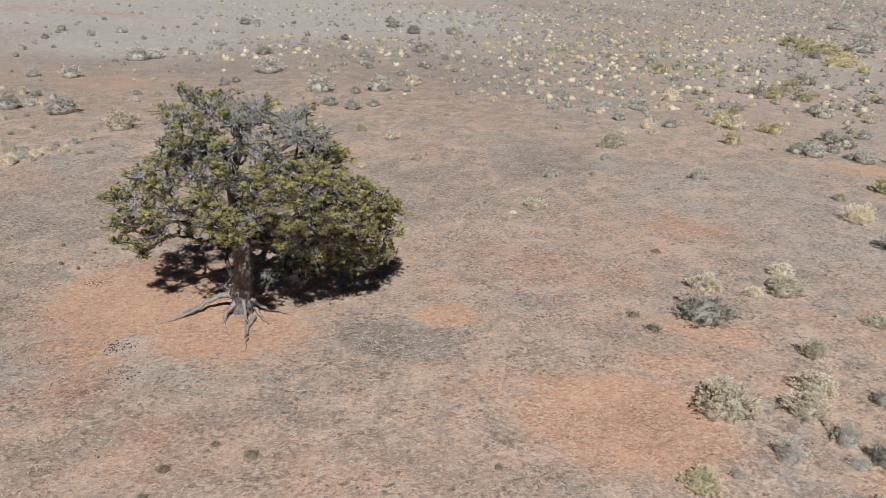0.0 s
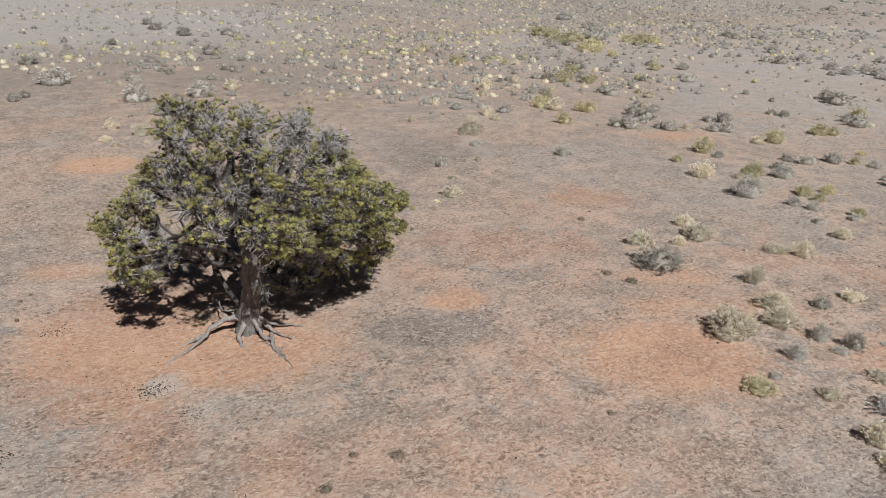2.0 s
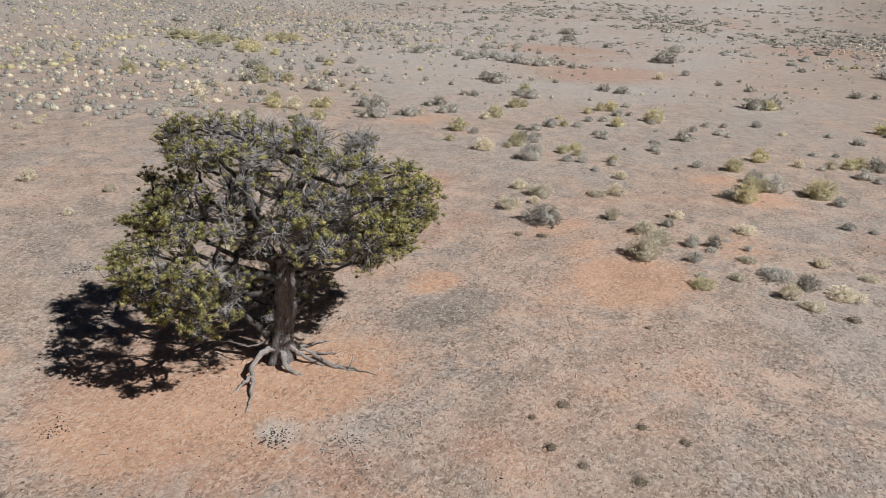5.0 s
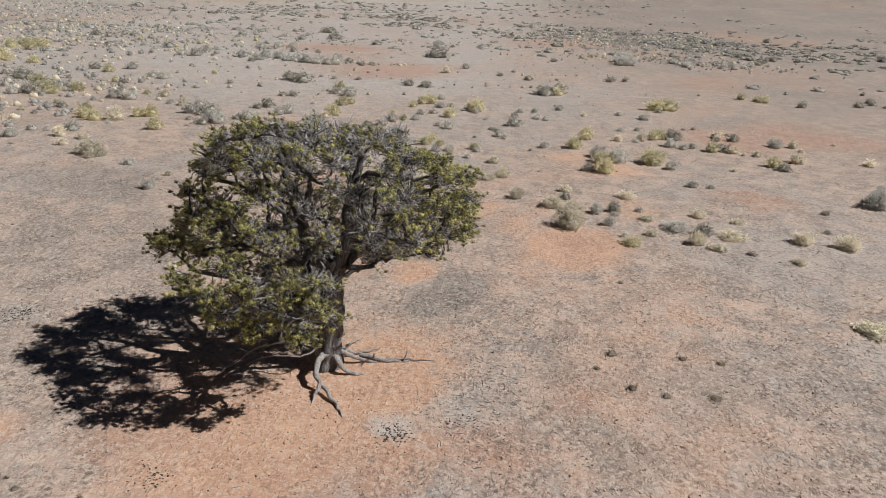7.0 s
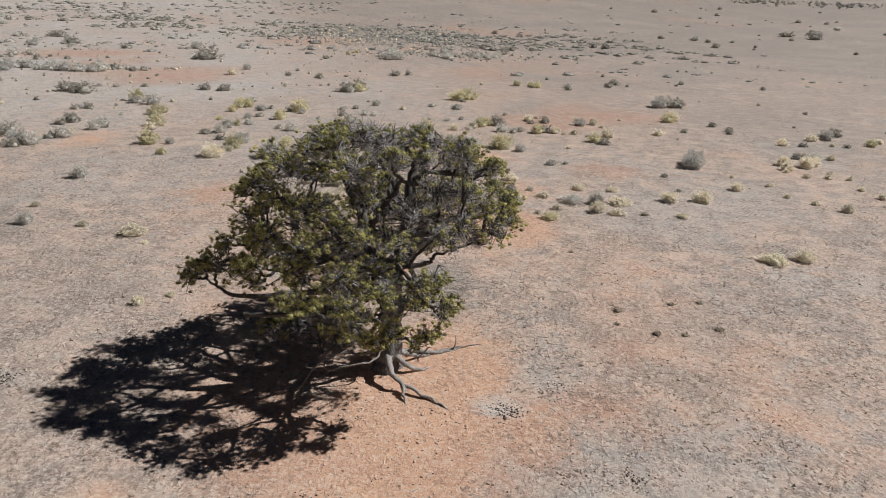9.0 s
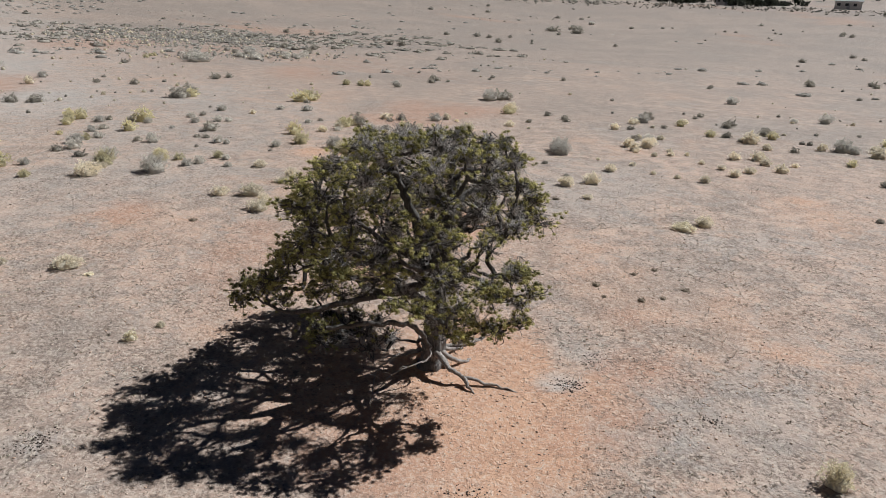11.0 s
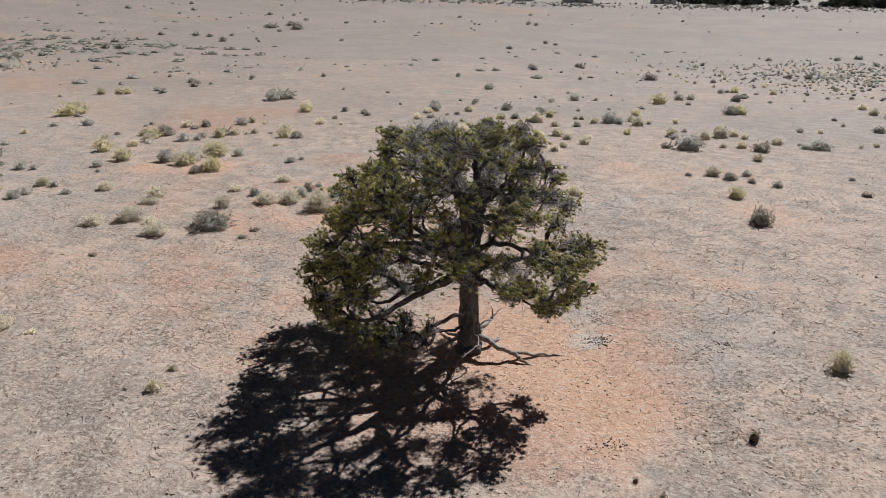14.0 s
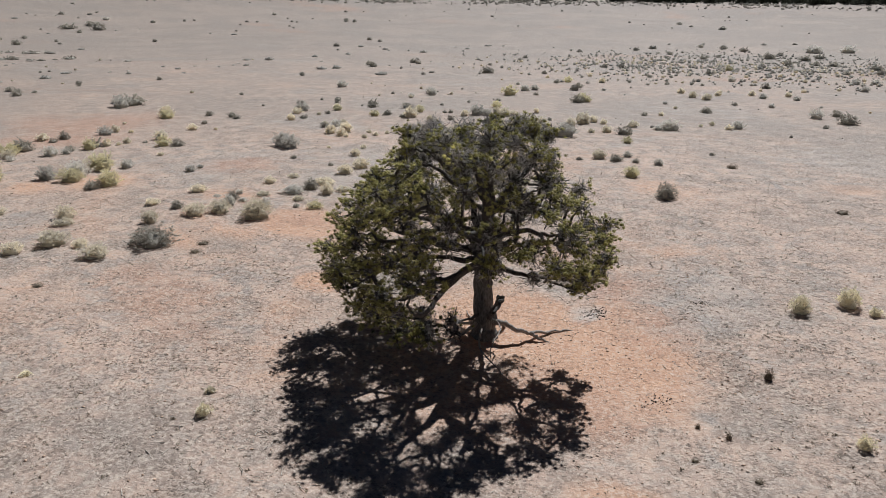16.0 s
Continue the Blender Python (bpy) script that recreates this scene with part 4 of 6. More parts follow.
put(straw, -11.06, 11.96, 0.30, 0.21)
put(straw, -10.59, 11.55, 0.54, 0.42)
put(dark, -3.03, 9.18, 0.23, 0.12)
put(dark, -1.74, 7.99, 0.23, 0.07)
put(dark, -1.74, 9.40, 0.29, 0.11)
put(dark, -7.92, 19.02, 0.18, 0.08)
put(dark, -7.01, 18.63, 0.15, 0.07)
put(dark, -7.56, 17.84, 0.13, 0.15)
put(dark, -7.07, 17.60, 0.11, 0.12)
put(dark, -3.19, 7.70, 0.28, 0.08)
put(dark, -2.36, 9.77, 0.17, 0.06)
put(dark, 2.13, 8.71, 0.19, 0.08)
put(dark, -8.43, 15.53, 0.22, 0.25)
put(dark, 6.11, 13.35, 0.33, 0.12)
put(dark, -3.21, 8.58, 0.22, 0.07)
put(dark, 8.07, 16.81, 0.29, 0.11)
put(dark, -1.81, 7.24, 0.24, 0.07)
put(dark, 4.94, 4.62, 0.35, 0.13)
put(dark, 6.31, 12.69, 0.40, 0.12)
put(dark, -12.24, 2.30, 0.49, 0.17)
put(dark, -9.12, -4.62, 0.49, 0.23)
put(pale, 0.32, 25.36, 0.34, 0.22)
put(silver, 6.96, 23.59, 0.52, 0.34)
put(pale, 2.43, 26.15, 0.43, 0.26)
put(pale, 8.57, 23.66, 0.31, 0.18)
put(silver, 9.71, 25.74, 0.50, 0.26)
put(pale, -1.69, 29.62, 0.23, 0.13)
put(pale, 15.31, 18.58, 0.94, 0.56)
put(pale, -3.58, 30.86, 0.42, 0.22)
put(pale, 14.28, 12.34, 0.57, 0.30)
put(pale, -12.11, 26.08, 0.61, 0.43)
put(pale, -11.51, 26.49, 0.33, 0.21)
put(pale, -2.41, 30.87, 0.24, 0.13)
put(dark, -9.76, 27.39, 0.33, 0.12)
put(silver, 12.22, 23.03, 0.67, 0.46)
put(pale, 1.64, 29.09, 0.57, 0.39)
put(pale, -10.23, 27.29, 0.29, 0.19)
put(pale, 16.41, 17.87, 0.43, 0.25)
put(silver, -12.01, 26.78, 0.48, 0.29)
put(mixed, 10.63, 27.37, 0.58, 0.31)
put(silver, 14.82, 13.46, 0.39, 0.20)
put(mixed, 10.21, 27.56, 0.48, 0.25)
put(pale, -11.56, 27.13, 0.48, 0.27)
put(yellow, 16.95, 17.70, 0.82, 0.61)
put(pale, -3.85, 31.74, 0.48, 0.26)
put(pale, -1.50, 31.32, 0.29, 0.19)
put(pale, -10.76, 27.68, 0.39, 0.26)
put(silver, -9.34, 28.38, 0.29, 0.16)
put(silver, 14.97, 16.30, 1.08, 0.72)
put(silver, -12.12, 27.56, 0.44, 0.30)
put(pale, -11.44, 27.90, 0.44, 0.23)
put(silver, -11.21, 28.10, 0.40, 0.26)
put(yellow, 15.73, 7.70, 0.99, 0.53)
put(silver, 15.55, 14.91, 0.50, 0.30)
put(yellow, 16.61, 13.29, 0.50, 0.32)
put(sage, 14.04, 8.40, 0.65, 0.34)
put(yellow, 16.06, 20.58, 0.45, 0.28)
put(pale, -2.44, 32.39, 0.75, 0.50)
put(silver, 18.21, 17.31, 0.85, 0.49)
put(silver, 12.61, 4.55, 0.50, 0.27)
put(silver, 15.83, 14.33, 0.50, 0.32)
put(pale, -12.70, 27.77, 0.60, 0.36)
put(yellow, 13.88, 7.80, 0.85, 0.61)
put(mixed, 10.80, 27.89, 1.10, 0.52)
put(yellow, 0.43, 30.65, 0.50, 0.31)
put(silver, 16.04, 6.99, 1.00, 0.66)
put(silver, 16.13, 13.12, 0.40, 0.24)
put(sage, 7.72, 1.43, 0.25, 0.14)
put(silver, -10.83, 28.81, 0.50, 0.28)
put(yellow, 18.06, 15.33, 0.61, 0.34)
put(pale, 9.28, 30.78, 0.41, 0.28)
put(silver, 12.62, 3.84, 0.31, 0.16)
put(pale, -10.41, 29.48, 0.31, 0.21)
put(pale, -1.38, 33.14, 0.26, 0.15)
put(pale, -13.33, 28.57, 0.36, 0.25)
put(yellow, 16.84, 14.86, 0.46, 0.30)
put(sage, 17.15, 10.75, 0.21, 0.13)
put(sage, 19.11, 18.26, 0.52, 0.30)
put(yellow, 16.94, 15.52, 0.62, 0.38)
put(pale, -3.39, 34.07, 0.63, 0.41)
put(silver, 18.65, 26.00, 0.84, 0.53)
put(silver, 18.19, 20.37, 0.47, 0.30)
put(pale, 12.00, 29.74, 0.52, 0.31)
put(dark, 17.41, 27.04, 0.21, 0.07)
put(yellow, 16.09, 27.90, 0.79, 0.54)
put(silver, 20.23, 25.06, 0.95, 0.51)
put(silver, 15.59, 4.78, 0.58, 0.37)
put(yellow, 16.32, 5.44, 1.16, 0.69)
put(sage, 19.94, 25.52, 0.53, 0.29)
put(pale, 4.40, -3.41, 0.48, 0.32)
put(sage, 9.95, 0.62, 0.32, 0.16)
put(pale, 5.42, -2.90, 0.32, 0.19)
put(silver, -10.68, 30.72, 0.27, 0.18)
put(pale, 13.30, 29.70, 0.53, 0.31)
put(yellow, 18.30, 21.25, 0.90, 0.63)
put(silver, 18.19, 10.08, 0.53, 0.33)
put(pale, 6.38, -2.49, 0.27, 0.18)
put(pale, -9.75, 31.25, 1.28, 0.80)
put(sage, 21.75, 15.43, 0.43, 0.26)
put(sage, 19.33, 13.42, 0.21, 0.13)
put(dark, 5.57, 32.36, 0.16, 0.05)
put(yellow, 18.51, 8.68, 0.81, 0.57)
put(silver, 16.81, 7.77, 0.81, 0.54)
put(pale, 7.69, -1.21, 0.54, 0.32)
put(silver, -5.95, -4.15, 0.49, 0.30)
put(silver, 19.90, 26.56, 0.65, 0.39)
put(dark, -13.71, 30.30, 0.33, 0.14)
put(silver, 20.92, 18.25, 0.71, 0.40)
put(sage, -4.94, -4.25, 0.38, 0.21)
put(sage, -2.38, -4.13, 0.33, 0.16)
put(sage, -4.05, -4.34, 0.60, 0.33)
put(silver, 0.07, 35.05, 0.82, 0.52)
put(pale, 13.47, 30.79, 0.60, 0.41)
put(silver, 12.14, -2.26, 1.04, 0.71)
put(dark, 10.91, 31.94, 0.22, 0.08)
put(silver, 20.00, 12.23, 0.50, 0.35)
put(dark, 4.54, 33.66, 0.22, 0.07)
put(silver, 19.52, 11.98, 0.39, 0.26)
put(sage, -9.68, 32.62, 0.61, 0.31)
put(pale, -3.22, -4.89, 0.72, 0.42)
put(sage, -2.36, 36.10, 0.28, 0.14)
put(dark, -13.31, 31.51, 0.28, 0.11)
put(silver, 21.26, 14.88, 0.67, 0.45)
put(pale, 8.13, -3.14, 0.33, 0.18)
put(silver, 14.65, 30.99, 0.73, 0.44)
put(sage, 20.84, 27.37, 1.12, 0.59)
put(silver, -1.03, 36.18, 0.84, 0.51)
put(pale, 4.59, -5.80, 0.56, 0.35)
put(silver, 1.10, 35.88, 0.73, 0.39)
put(yellow, 22.90, 17.43, 0.45, 0.33)
put(silver, -4.48, -5.64, 0.51, 0.29)
put(silver, 16.76, 30.48, 0.34, 0.20)
put(silver, 23.33, 16.84, 0.57, 0.30)
put(pale, 16.07, 1.97, 0.34, 0.18)
put(silver, 12.77, 32.57, 0.68, 0.38)
put(silver, 14.38, 31.98, 0.40, 0.23)
put(dark, 11.39, 31.57, 0.23, 0.09)
put(yellow, 19.03, 29.58, 0.80, 0.59)
put(pale, 9.74, -2.55, 0.23, 0.14)
put(silver, 0.04, 36.75, 0.46, 0.27)
put(silver, 20.16, 3.31, 0.46, 0.29)
put(silver, 11.49, -1.77, 0.98, 0.66)
put(sage, 21.75, 12.70, 0.34, 0.19)
put(pale, 17.70, 30.68, 0.98, 0.65)
put(yellow, 24.87, 15.11, 0.81, 0.52)
put(pale, 19.61, -0.02, 0.46, 0.29)
put(yellow, 21.09, 7.93, 0.81, 0.58)
put(pale, 12.31, 34.05, 0.52, 0.32)
put(pale, 19.98, 0.98, 0.52, 0.34)
put(pale, 5.73, -6.45, 0.41, 0.26)
put(pale, 8.41, 34.80, 0.41, 0.21)
put(pale, 4.69, -7.08, 0.58, 0.30)
put(pale, 21.15, 6.31, 0.58, 0.32)
put(sage, 21.39, 12.38, 0.41, 0.21)
put(silver, 21.21, 5.37, 0.41, 0.23)
put(sage, 20.39, 1.38, 0.82, 0.40)
put(sage, 20.60, 18.94, 0.53, 0.28)
put(pale, 15.11, 31.30, 0.53, 0.33)
put(pale, 11.77, -6.93, 0.65, 0.44)
put(sage, 18.19, 26.57, 0.71, 0.39)
put(silver, 18.90, 26.58, 0.89, 0.52)
put(pale, 11.19, -7.70, 0.77, 0.46)
put(yellow, 22.92, 21.26, 0.89, 0.62)
put(silver, -15.24, 33.19, 0.36, 0.23)
put(pale, 5.07, 36.17, 0.30, 0.20)
put(silver, 20.59, 3.80, 0.71, 0.42)
put(pale, 6.97, -6.66, 0.30, 0.19)
put(sage, 16.89, -0.32, 0.65, 0.35)
put(pale, 21.78, 5.03, 0.59, 0.40)
put(silver, 12.03, 34.61, 0.60, 0.33)
put(sage, -14.46, 33.74, 0.30, 0.19)
put(yellow, 24.73, 18.30, 0.36, 0.24)
put(silver, 22.84, 28.74, 0.66, 0.43)
put(silver, 12.92, 35.05, 0.66, 0.40)
put(silver, 2.27, 37.72, 0.36, 0.21)
put(silver, -13.17, 34.38, 1.43, 0.74)
put(sage, 25.85, 16.18, 0.54, 0.27)
put(sage, -8.42, -7.78, 0.30, 0.15)
put(pale, 6.23, 36.39, 0.42, 0.26)
put(yellow, 17.86, 32.35, 0.78, 0.51)
put(sage, 20.44, 2.79, 0.48, 0.30)
put(pale, 21.24, 24.93, 0.54, 0.28)
put(pale, 4.25, -8.91, 0.67, 0.41)
put(pale, 9.35, -6.11, 0.36, 0.22)
put(yellow, 17.52, -0.12, 0.73, 0.50)
put(sage, 23.45, 11.51, 0.85, 0.52)
put(silver, 22.21, 17.96, 0.73, 0.45)
put(yellow, 22.30, 4.36, 0.67, 0.45)
put(sage, 0.38, -10.61, 0.61, 0.35)
put(silver, -0.68, -10.98, 1.46, 0.77)
put(sage, 18.95, 27.55, 0.43, 0.22)
put(yellow, 20.10, 1.93, 0.73, 0.49)
put(silver, 22.60, 23.71, 0.79, 0.51)
put(pale, 7.46, 36.75, 0.49, 0.27)
put(sage, 0.25, 39.32, 0.61, 0.40)
put(sage, 22.75, 3.27, 0.92, 0.56)
put(silver, -1.66, 39.89, 1.42, 0.84)
put(silver, 14.20, 35.48, 0.62, 0.35)
put(pale, 22.04, 21.47, 0.62, 0.37)
put(silver, 24.78, 13.08, 0.31, 0.17)
put(pale, 19.62, 0.57, 0.31, 0.16)
put(silver, 14.82, 35.24, 1.24, 0.59)
put(sage, 18.88, -0.46, 0.25, 0.13)
put(pale, 10.82, -6.36, 0.62, 0.42)
put(yellow, 23.44, 4.00, 0.62, 0.37)
put(pale, 8.72, -7.82, 0.31, 0.20)
put(pale, 10.33, -5.86, 0.31, 0.18)
put(silver, -10.62, 37.01, 0.50, 0.26)
put(pale, 21.76, -2.86, 0.31, 0.17)
put(yellow, 18.79, 30.11, 0.63, 0.44)
put(pale, 5.59, -9.70, 0.63, 0.38)
put(sage, 13.06, -8.90, 0.56, 0.33)
put(silver, 12.61, -9.50, 0.69, 0.41)
put(yellow, 17.32, 31.58, 0.82, 0.50)
put(pale, 18.81, -1.60, 0.76, 0.46)
put(silver, -15.93, 35.48, 1.07, 0.72)
put(silver, 24.19, 5.75, 0.44, 0.24)
put(silver, 22.06, 24.01, 0.69, 0.45)
put(silver, 28.13, 15.97, 0.63, 0.35)
put(silver, 22.53, -1.83, 0.82, 0.45)
put(pale, -2.02, -12.92, 0.44, 0.25)
put(pale, 9.79, -7.80, 0.38, 0.20)
put(silver, 1.58, 40.26, 1.39, 0.82)
put(pale, 9.09, -7.06, 0.38, 0.22)
put(yellow, -4.23, -10.07, 0.57, 0.34)
put(pale, -11.43, 37.50, 0.38, 0.20)
put(pale, 4.70, -10.80, 0.38, 0.20)
put(silver, -15.19, 36.16, 0.57, 0.32)
put(pale, 7.18, -9.57, 0.64, 0.38)
put(sage, 28.65, 15.38, 0.44, 0.26)
put(pale, -14.78, 36.42, 0.38, 0.27)
put(sage, 23.47, 0.02, 0.64, 0.41)
put(pale, -2.87, -13.50, 0.70, 0.39)
put(sage, 24.53, 4.85, 0.32, 0.19)
put(pale, 22.71, -2.78, 0.57, 0.39)
put(pale, 6.66, 39.02, 0.38, 0.21)
put(silver, 20.89, 28.36, 0.83, 0.56)
put(pale, 16.24, 35.60, 0.64, 0.38)
put(sage, 24.16, 25.32, 0.84, 0.52)
put(sage, 21.26, 27.98, 0.32, 0.17)
put(yellow, 18.62, 32.71, 0.84, 0.58)
put(pale, 6.56, -10.61, 0.77, 0.47)
put(pale, 24.22, 0.67, 0.65, 0.35)
put(silver, 26.20, 11.51, 0.52, 0.34)
put(pale, 7.21, 39.39, 0.45, 0.30)
put(sage, -9.97, 38.83, 0.39, 0.22)
put(yellow, 22.70, 3.93, 0.71, 0.46)
put(yellow, 27.16, 21.24, 0.52, 0.39)
put(silver, 25.28, 16.80, 0.52, 0.30)
put(yellow, 29.11, 17.21, 0.65, 0.48)
put(sage, 20.12, 34.94, 0.65, 0.36)
put(silver, -11.03, 38.90, 0.46, 0.27)
put(sage, 24.66, 32.00, 0.26, 0.14)
put(sage, 23.26, 0.94, 0.46, 0.23)
put(silver, 26.26, 10.22, 0.59, 0.33)
put(silver, 26.05, 9.71, 0.46, 0.26)
put(pale, 11.54, -8.42, 0.79, 0.41)
put(pale, 18.61, 36.03, 0.46, 0.28)
put(sage, 17.94, 34.97, 0.33, 0.18)
put(pale, 18.29, -5.64, 0.26, 0.14)
put(silver, -1.73, 40.68, 0.92, 0.50)
put(yellow, 27.70, 13.77, 1.12, 0.74)
put(silver, 23.82, 33.17, 0.99, 0.54)
put(pale, 25.56, 31.98, 0.73, 0.43)
put(pale, 3.58, 41.73, 0.86, 0.59)
put(sage, 23.63, 25.77, 0.66, 0.33)
put(sage, 28.32, 14.34, 0.47, 0.26)
put(sage, -14.96, 38.37, 0.33, 0.21)
put(pale, 19.45, -5.14, 0.67, 0.35)
put(sage, 26.10, 2.00, 0.27, 0.13)
put(pale, 17.33, 37.10, 0.94, 0.64)
put(silver, 26.93, 13.75, 0.47, 0.30)
put(silver, 22.71, 34.74, 0.40, 0.23)
put(pale, 21.21, 35.76, 0.40, 0.24)
put(pale, 18.94, 37.07, 0.27, 0.15)
put(pale, -0.53, -15.28, 0.74, 0.50)
put(pale, 23.11, 29.76, 0.61, 0.42)
put(silver, -0.97, 41.67, 0.34, 0.18)
put(yellow, 30.71, 17.04, 0.61, 0.41)
put(sage, -0.74, -12.37, 0.88, 0.45)
put(yellow, 3.63, -14.06, 0.54, 0.35)
put(sage, -15.89, 38.69, 0.54, 0.33)
put(sage, 26.44, 1.35, 0.34, 0.21)
put(pale, 1.29, -15.11, 0.88, 0.49)
put(dark, 0.94, 43.50, 0.20, 0.07)
put(silver, 28.29, 11.15, 0.54, 0.32)
put(sage, -3.90, -13.05, 0.95, 0.53)
put(silver, -7.02, 41.70, 0.68, 0.44)
put(silver, 31.58, 16.26, 0.55, 0.36)
put(pale, 16.39, -10.93, 0.62, 0.36)
put(silver, 4.05, 42.31, 0.34, 0.20)
put(yellow, 26.57, 21.62, 0.89, 0.51)
put(pale, 13.38, -9.58, 0.48, 0.28)
put(pale, -16.75, 39.16, 0.55, 0.38)
put(silver, 26.33, 23.29, 0.35, 0.21)
put(yellow, 27.76, 17.57, 0.55, 0.37)
put(pale, -1.11, -16.62, 1.04, 0.65)
put(silver, 23.44, 30.66, 0.42, 0.26)
put(pale, -2.36, -17.05, 0.49, 0.32)
put(sage, 16.08, -11.97, 0.49, 0.26)
put(pale, 12.69, -10.62, 0.49, 0.28)
put(sage, -6.52, 42.59, 0.63, 0.40)
put(sage, 20.19, -7.29, 0.42, 0.24)
put(sage, 28.82, 10.28, 0.42, 0.27)
put(pale, 8.16, -13.95, 0.63, 0.34)
put(silver, 30.53, 22.11, 0.99, 0.65)
put(pale, -1.67, -17.64, 0.70, 0.42)
put(silver, -0.98, 45.58, 0.63, 0.38)
put(silver, 26.12, 35.00, 0.42, 0.29)
put(silver, 28.82, 3.72, 0.71, 0.38)
put(silver, 0.88, -14.21, 0.57, 0.35)
put(sage, 28.99, 25.34, 0.64, 0.34)
put(pale, 28.69, 7.33, 0.42, 0.25)
put(sage, 7.09, -14.80, 0.50, 0.31)
put(sage, 19.84, 39.30, 0.50, 0.28)
put(sage, 1.13, -17.31, 0.36, 0.22)
put(sage, 3.21, 45.21, 0.71, 0.35)
put(yellow, 29.46, 16.62, 0.72, 0.54)
put(silver, 23.10, 37.95, 0.50, 0.35)
put(sage, 19.76, -10.06, 0.50, 0.30)
put(sage, 15.61, -14.58, 0.43, 0.22)
put(silver, 21.27, 39.39, 0.43, 0.28)
put(sage, 20.72, 39.69, 0.51, 0.26)
put(silver, 30.31, 8.69, 0.65, 0.38)
put(silver, -5.73, -15.85, 0.58, 0.30)
put(yellow, 25.21, 37.18, 0.94, 0.53)
put(sage, 24.03, 34.20, 0.95, 0.49)
put(pale, 20.72, 38.93, 0.73, 0.40)
put(yellow, 31.98, 23.07, 0.95, 0.67)
put(silver, -6.39, -16.24, 1.24, 0.64)
put(pale, 9.91, -15.09, 1.02, 0.68)
put(pale, 17.57, -13.91, 0.73, 0.38)
put(pale, -4.21, -16.30, 0.73, 0.39)
put(sage, 10.40, -14.91, 0.44, 0.22)
put(silver, 22.95, 39.57, 0.74, 0.51)
put(pale, 6.79, -17.02, 0.59, 0.39)
put(silver, 29.79, 5.10, 0.52, 0.27)
put(sage, 28.73, 25.91, 0.52, 0.33)
put(pale, 4.30, -18.14, 0.96, 0.54)
put(yellow, 15.79, -16.33, 0.67, 0.41)
put(sage, 24.62, 38.77, 1.11, 0.65)
put(yellow, 12.26, -14.65, 0.67, 0.40)
put(silver, 5.45, -18.02, 0.60, 0.41)
put(sage, -1.21, 46.21, 0.45, 0.24)
put(yellow, 26.41, 37.97, 0.60, 0.40)
put(silver, 17.79, -15.12, 0.97, 0.60)
put(yellow, 25.97, 33.28, 0.45, 0.28)
put(silver, 6.16, -18.02, 1.12, 0.70)
put(silver, -5.06, 46.21, 1.69, 0.93)
put(sage, 11.67, -15.38, 0.60, 0.35)
put(sage, 1.33, 48.14, 0.68, 0.34)
put(sage, 22.08, -10.59, 0.53, 0.33)
put(pale, 28.19, 37.24, 0.38, 0.24)
put(pale, -9.85, -17.50, 0.53, 0.32)
put(silver, -16.01, 43.97, 1.13, 0.69)
put(sage, 6.81, 46.81, 0.53, 0.28)
put(pale, 3.97, -19.48, 0.53, 0.30)
put(sage, 29.58, 36.75, 0.61, 0.35)
put(silver, 31.09, 23.06, 0.84, 0.44)
put(pale, -8.24, -18.13, 0.30, 0.19)
put(sage, 32.19, 2.27, 0.53, 0.28)
put(pale, 6.44, 47.65, 0.46, 0.26)
put(sage, 5.15, 48.09, 0.61, 0.39)
put(sage, 23.64, 38.92, 1.30, 0.72)
put(silver, -10.40, -18.25, 0.84, 0.47)
put(sage, 20.43, -10.53, 0.54, 0.32)
put(pale, 2.54, -20.60, 0.46, 0.32)
put(pale, 24.32, -9.27, 0.92, 0.63)
put(silver, -4.30, 47.56, 0.54, 0.36)
put(silver, -18.14, 44.32, 0.85, 0.49)
put(yellow, 10.22, -17.82, 0.70, 0.47)
put(yellow, 23.96, 38.06, 1.16, 0.68)
put(sage, 37.28, 17.99, 1.01, 0.50)
put(pale, 23.15, 42.37, 0.31, 0.20)
put(pale, -8.96, -19.25, 0.39, 0.24)
put(sage, 20.69, 43.92, 0.63, 0.36)
put(silver, 0.29, 50.45, 0.55, 0.36)
put(yellow, 23.87, -8.65, 0.94, 0.53)
put(sage, 0.98, 48.91, 0.51, 0.27)
put(sage, 4.81, 48.74, 0.55, 0.36)
put(yellow, 33.72, 1.34, 1.42, 0.69)
put(silver, 24.44, 43.02, 0.56, 0.31)
put(silver, 26.26, 38.83, 0.88, 0.46)
put(sage, 1.51, 51.25, 0.40, 0.22)
put(silver, 2.61, 51.28, 0.48, 0.30)
put(pale, 5.15, -19.69, 0.72, 0.38)
put(sage, 35.50, 26.58, 1.61, 0.74)
put(yellow, 33.19, 2.25, 1.37, 0.67)
put(sage, 11.80, -19.63, 0.81, 0.41)
put(yellow, 26.29, 40.24, 1.14, 0.72)
put(sage, 11.21, -18.49, 0.65, 0.42)
put(sage, 30.09, 40.74, 0.49, 0.31)
put(silver, 9.55, 49.98, 0.82, 0.49)
put(yellow, 5.92, -22.71, 0.82, 0.47)
put(pale, 16.37, -17.59, 0.49, 0.28)
put(sage, -15.82, -20.82, 0.41, 0.24)
put(sage, 37.08, 9.42, 1.48, 0.73)
put(yellow, 20.67, 46.61, 1.07, 0.68)
put(sage, 32.60, 30.78, 0.49, 0.30)
put(sage, 18.69, -16.62, 0.83, 0.53)
put(sage, -4.66, -22.38, 0.50, 0.28)
put(sage, 38.78, 23.25, 0.50, 0.26)
put(pale, 25.11, 45.03, 0.58, 0.40)
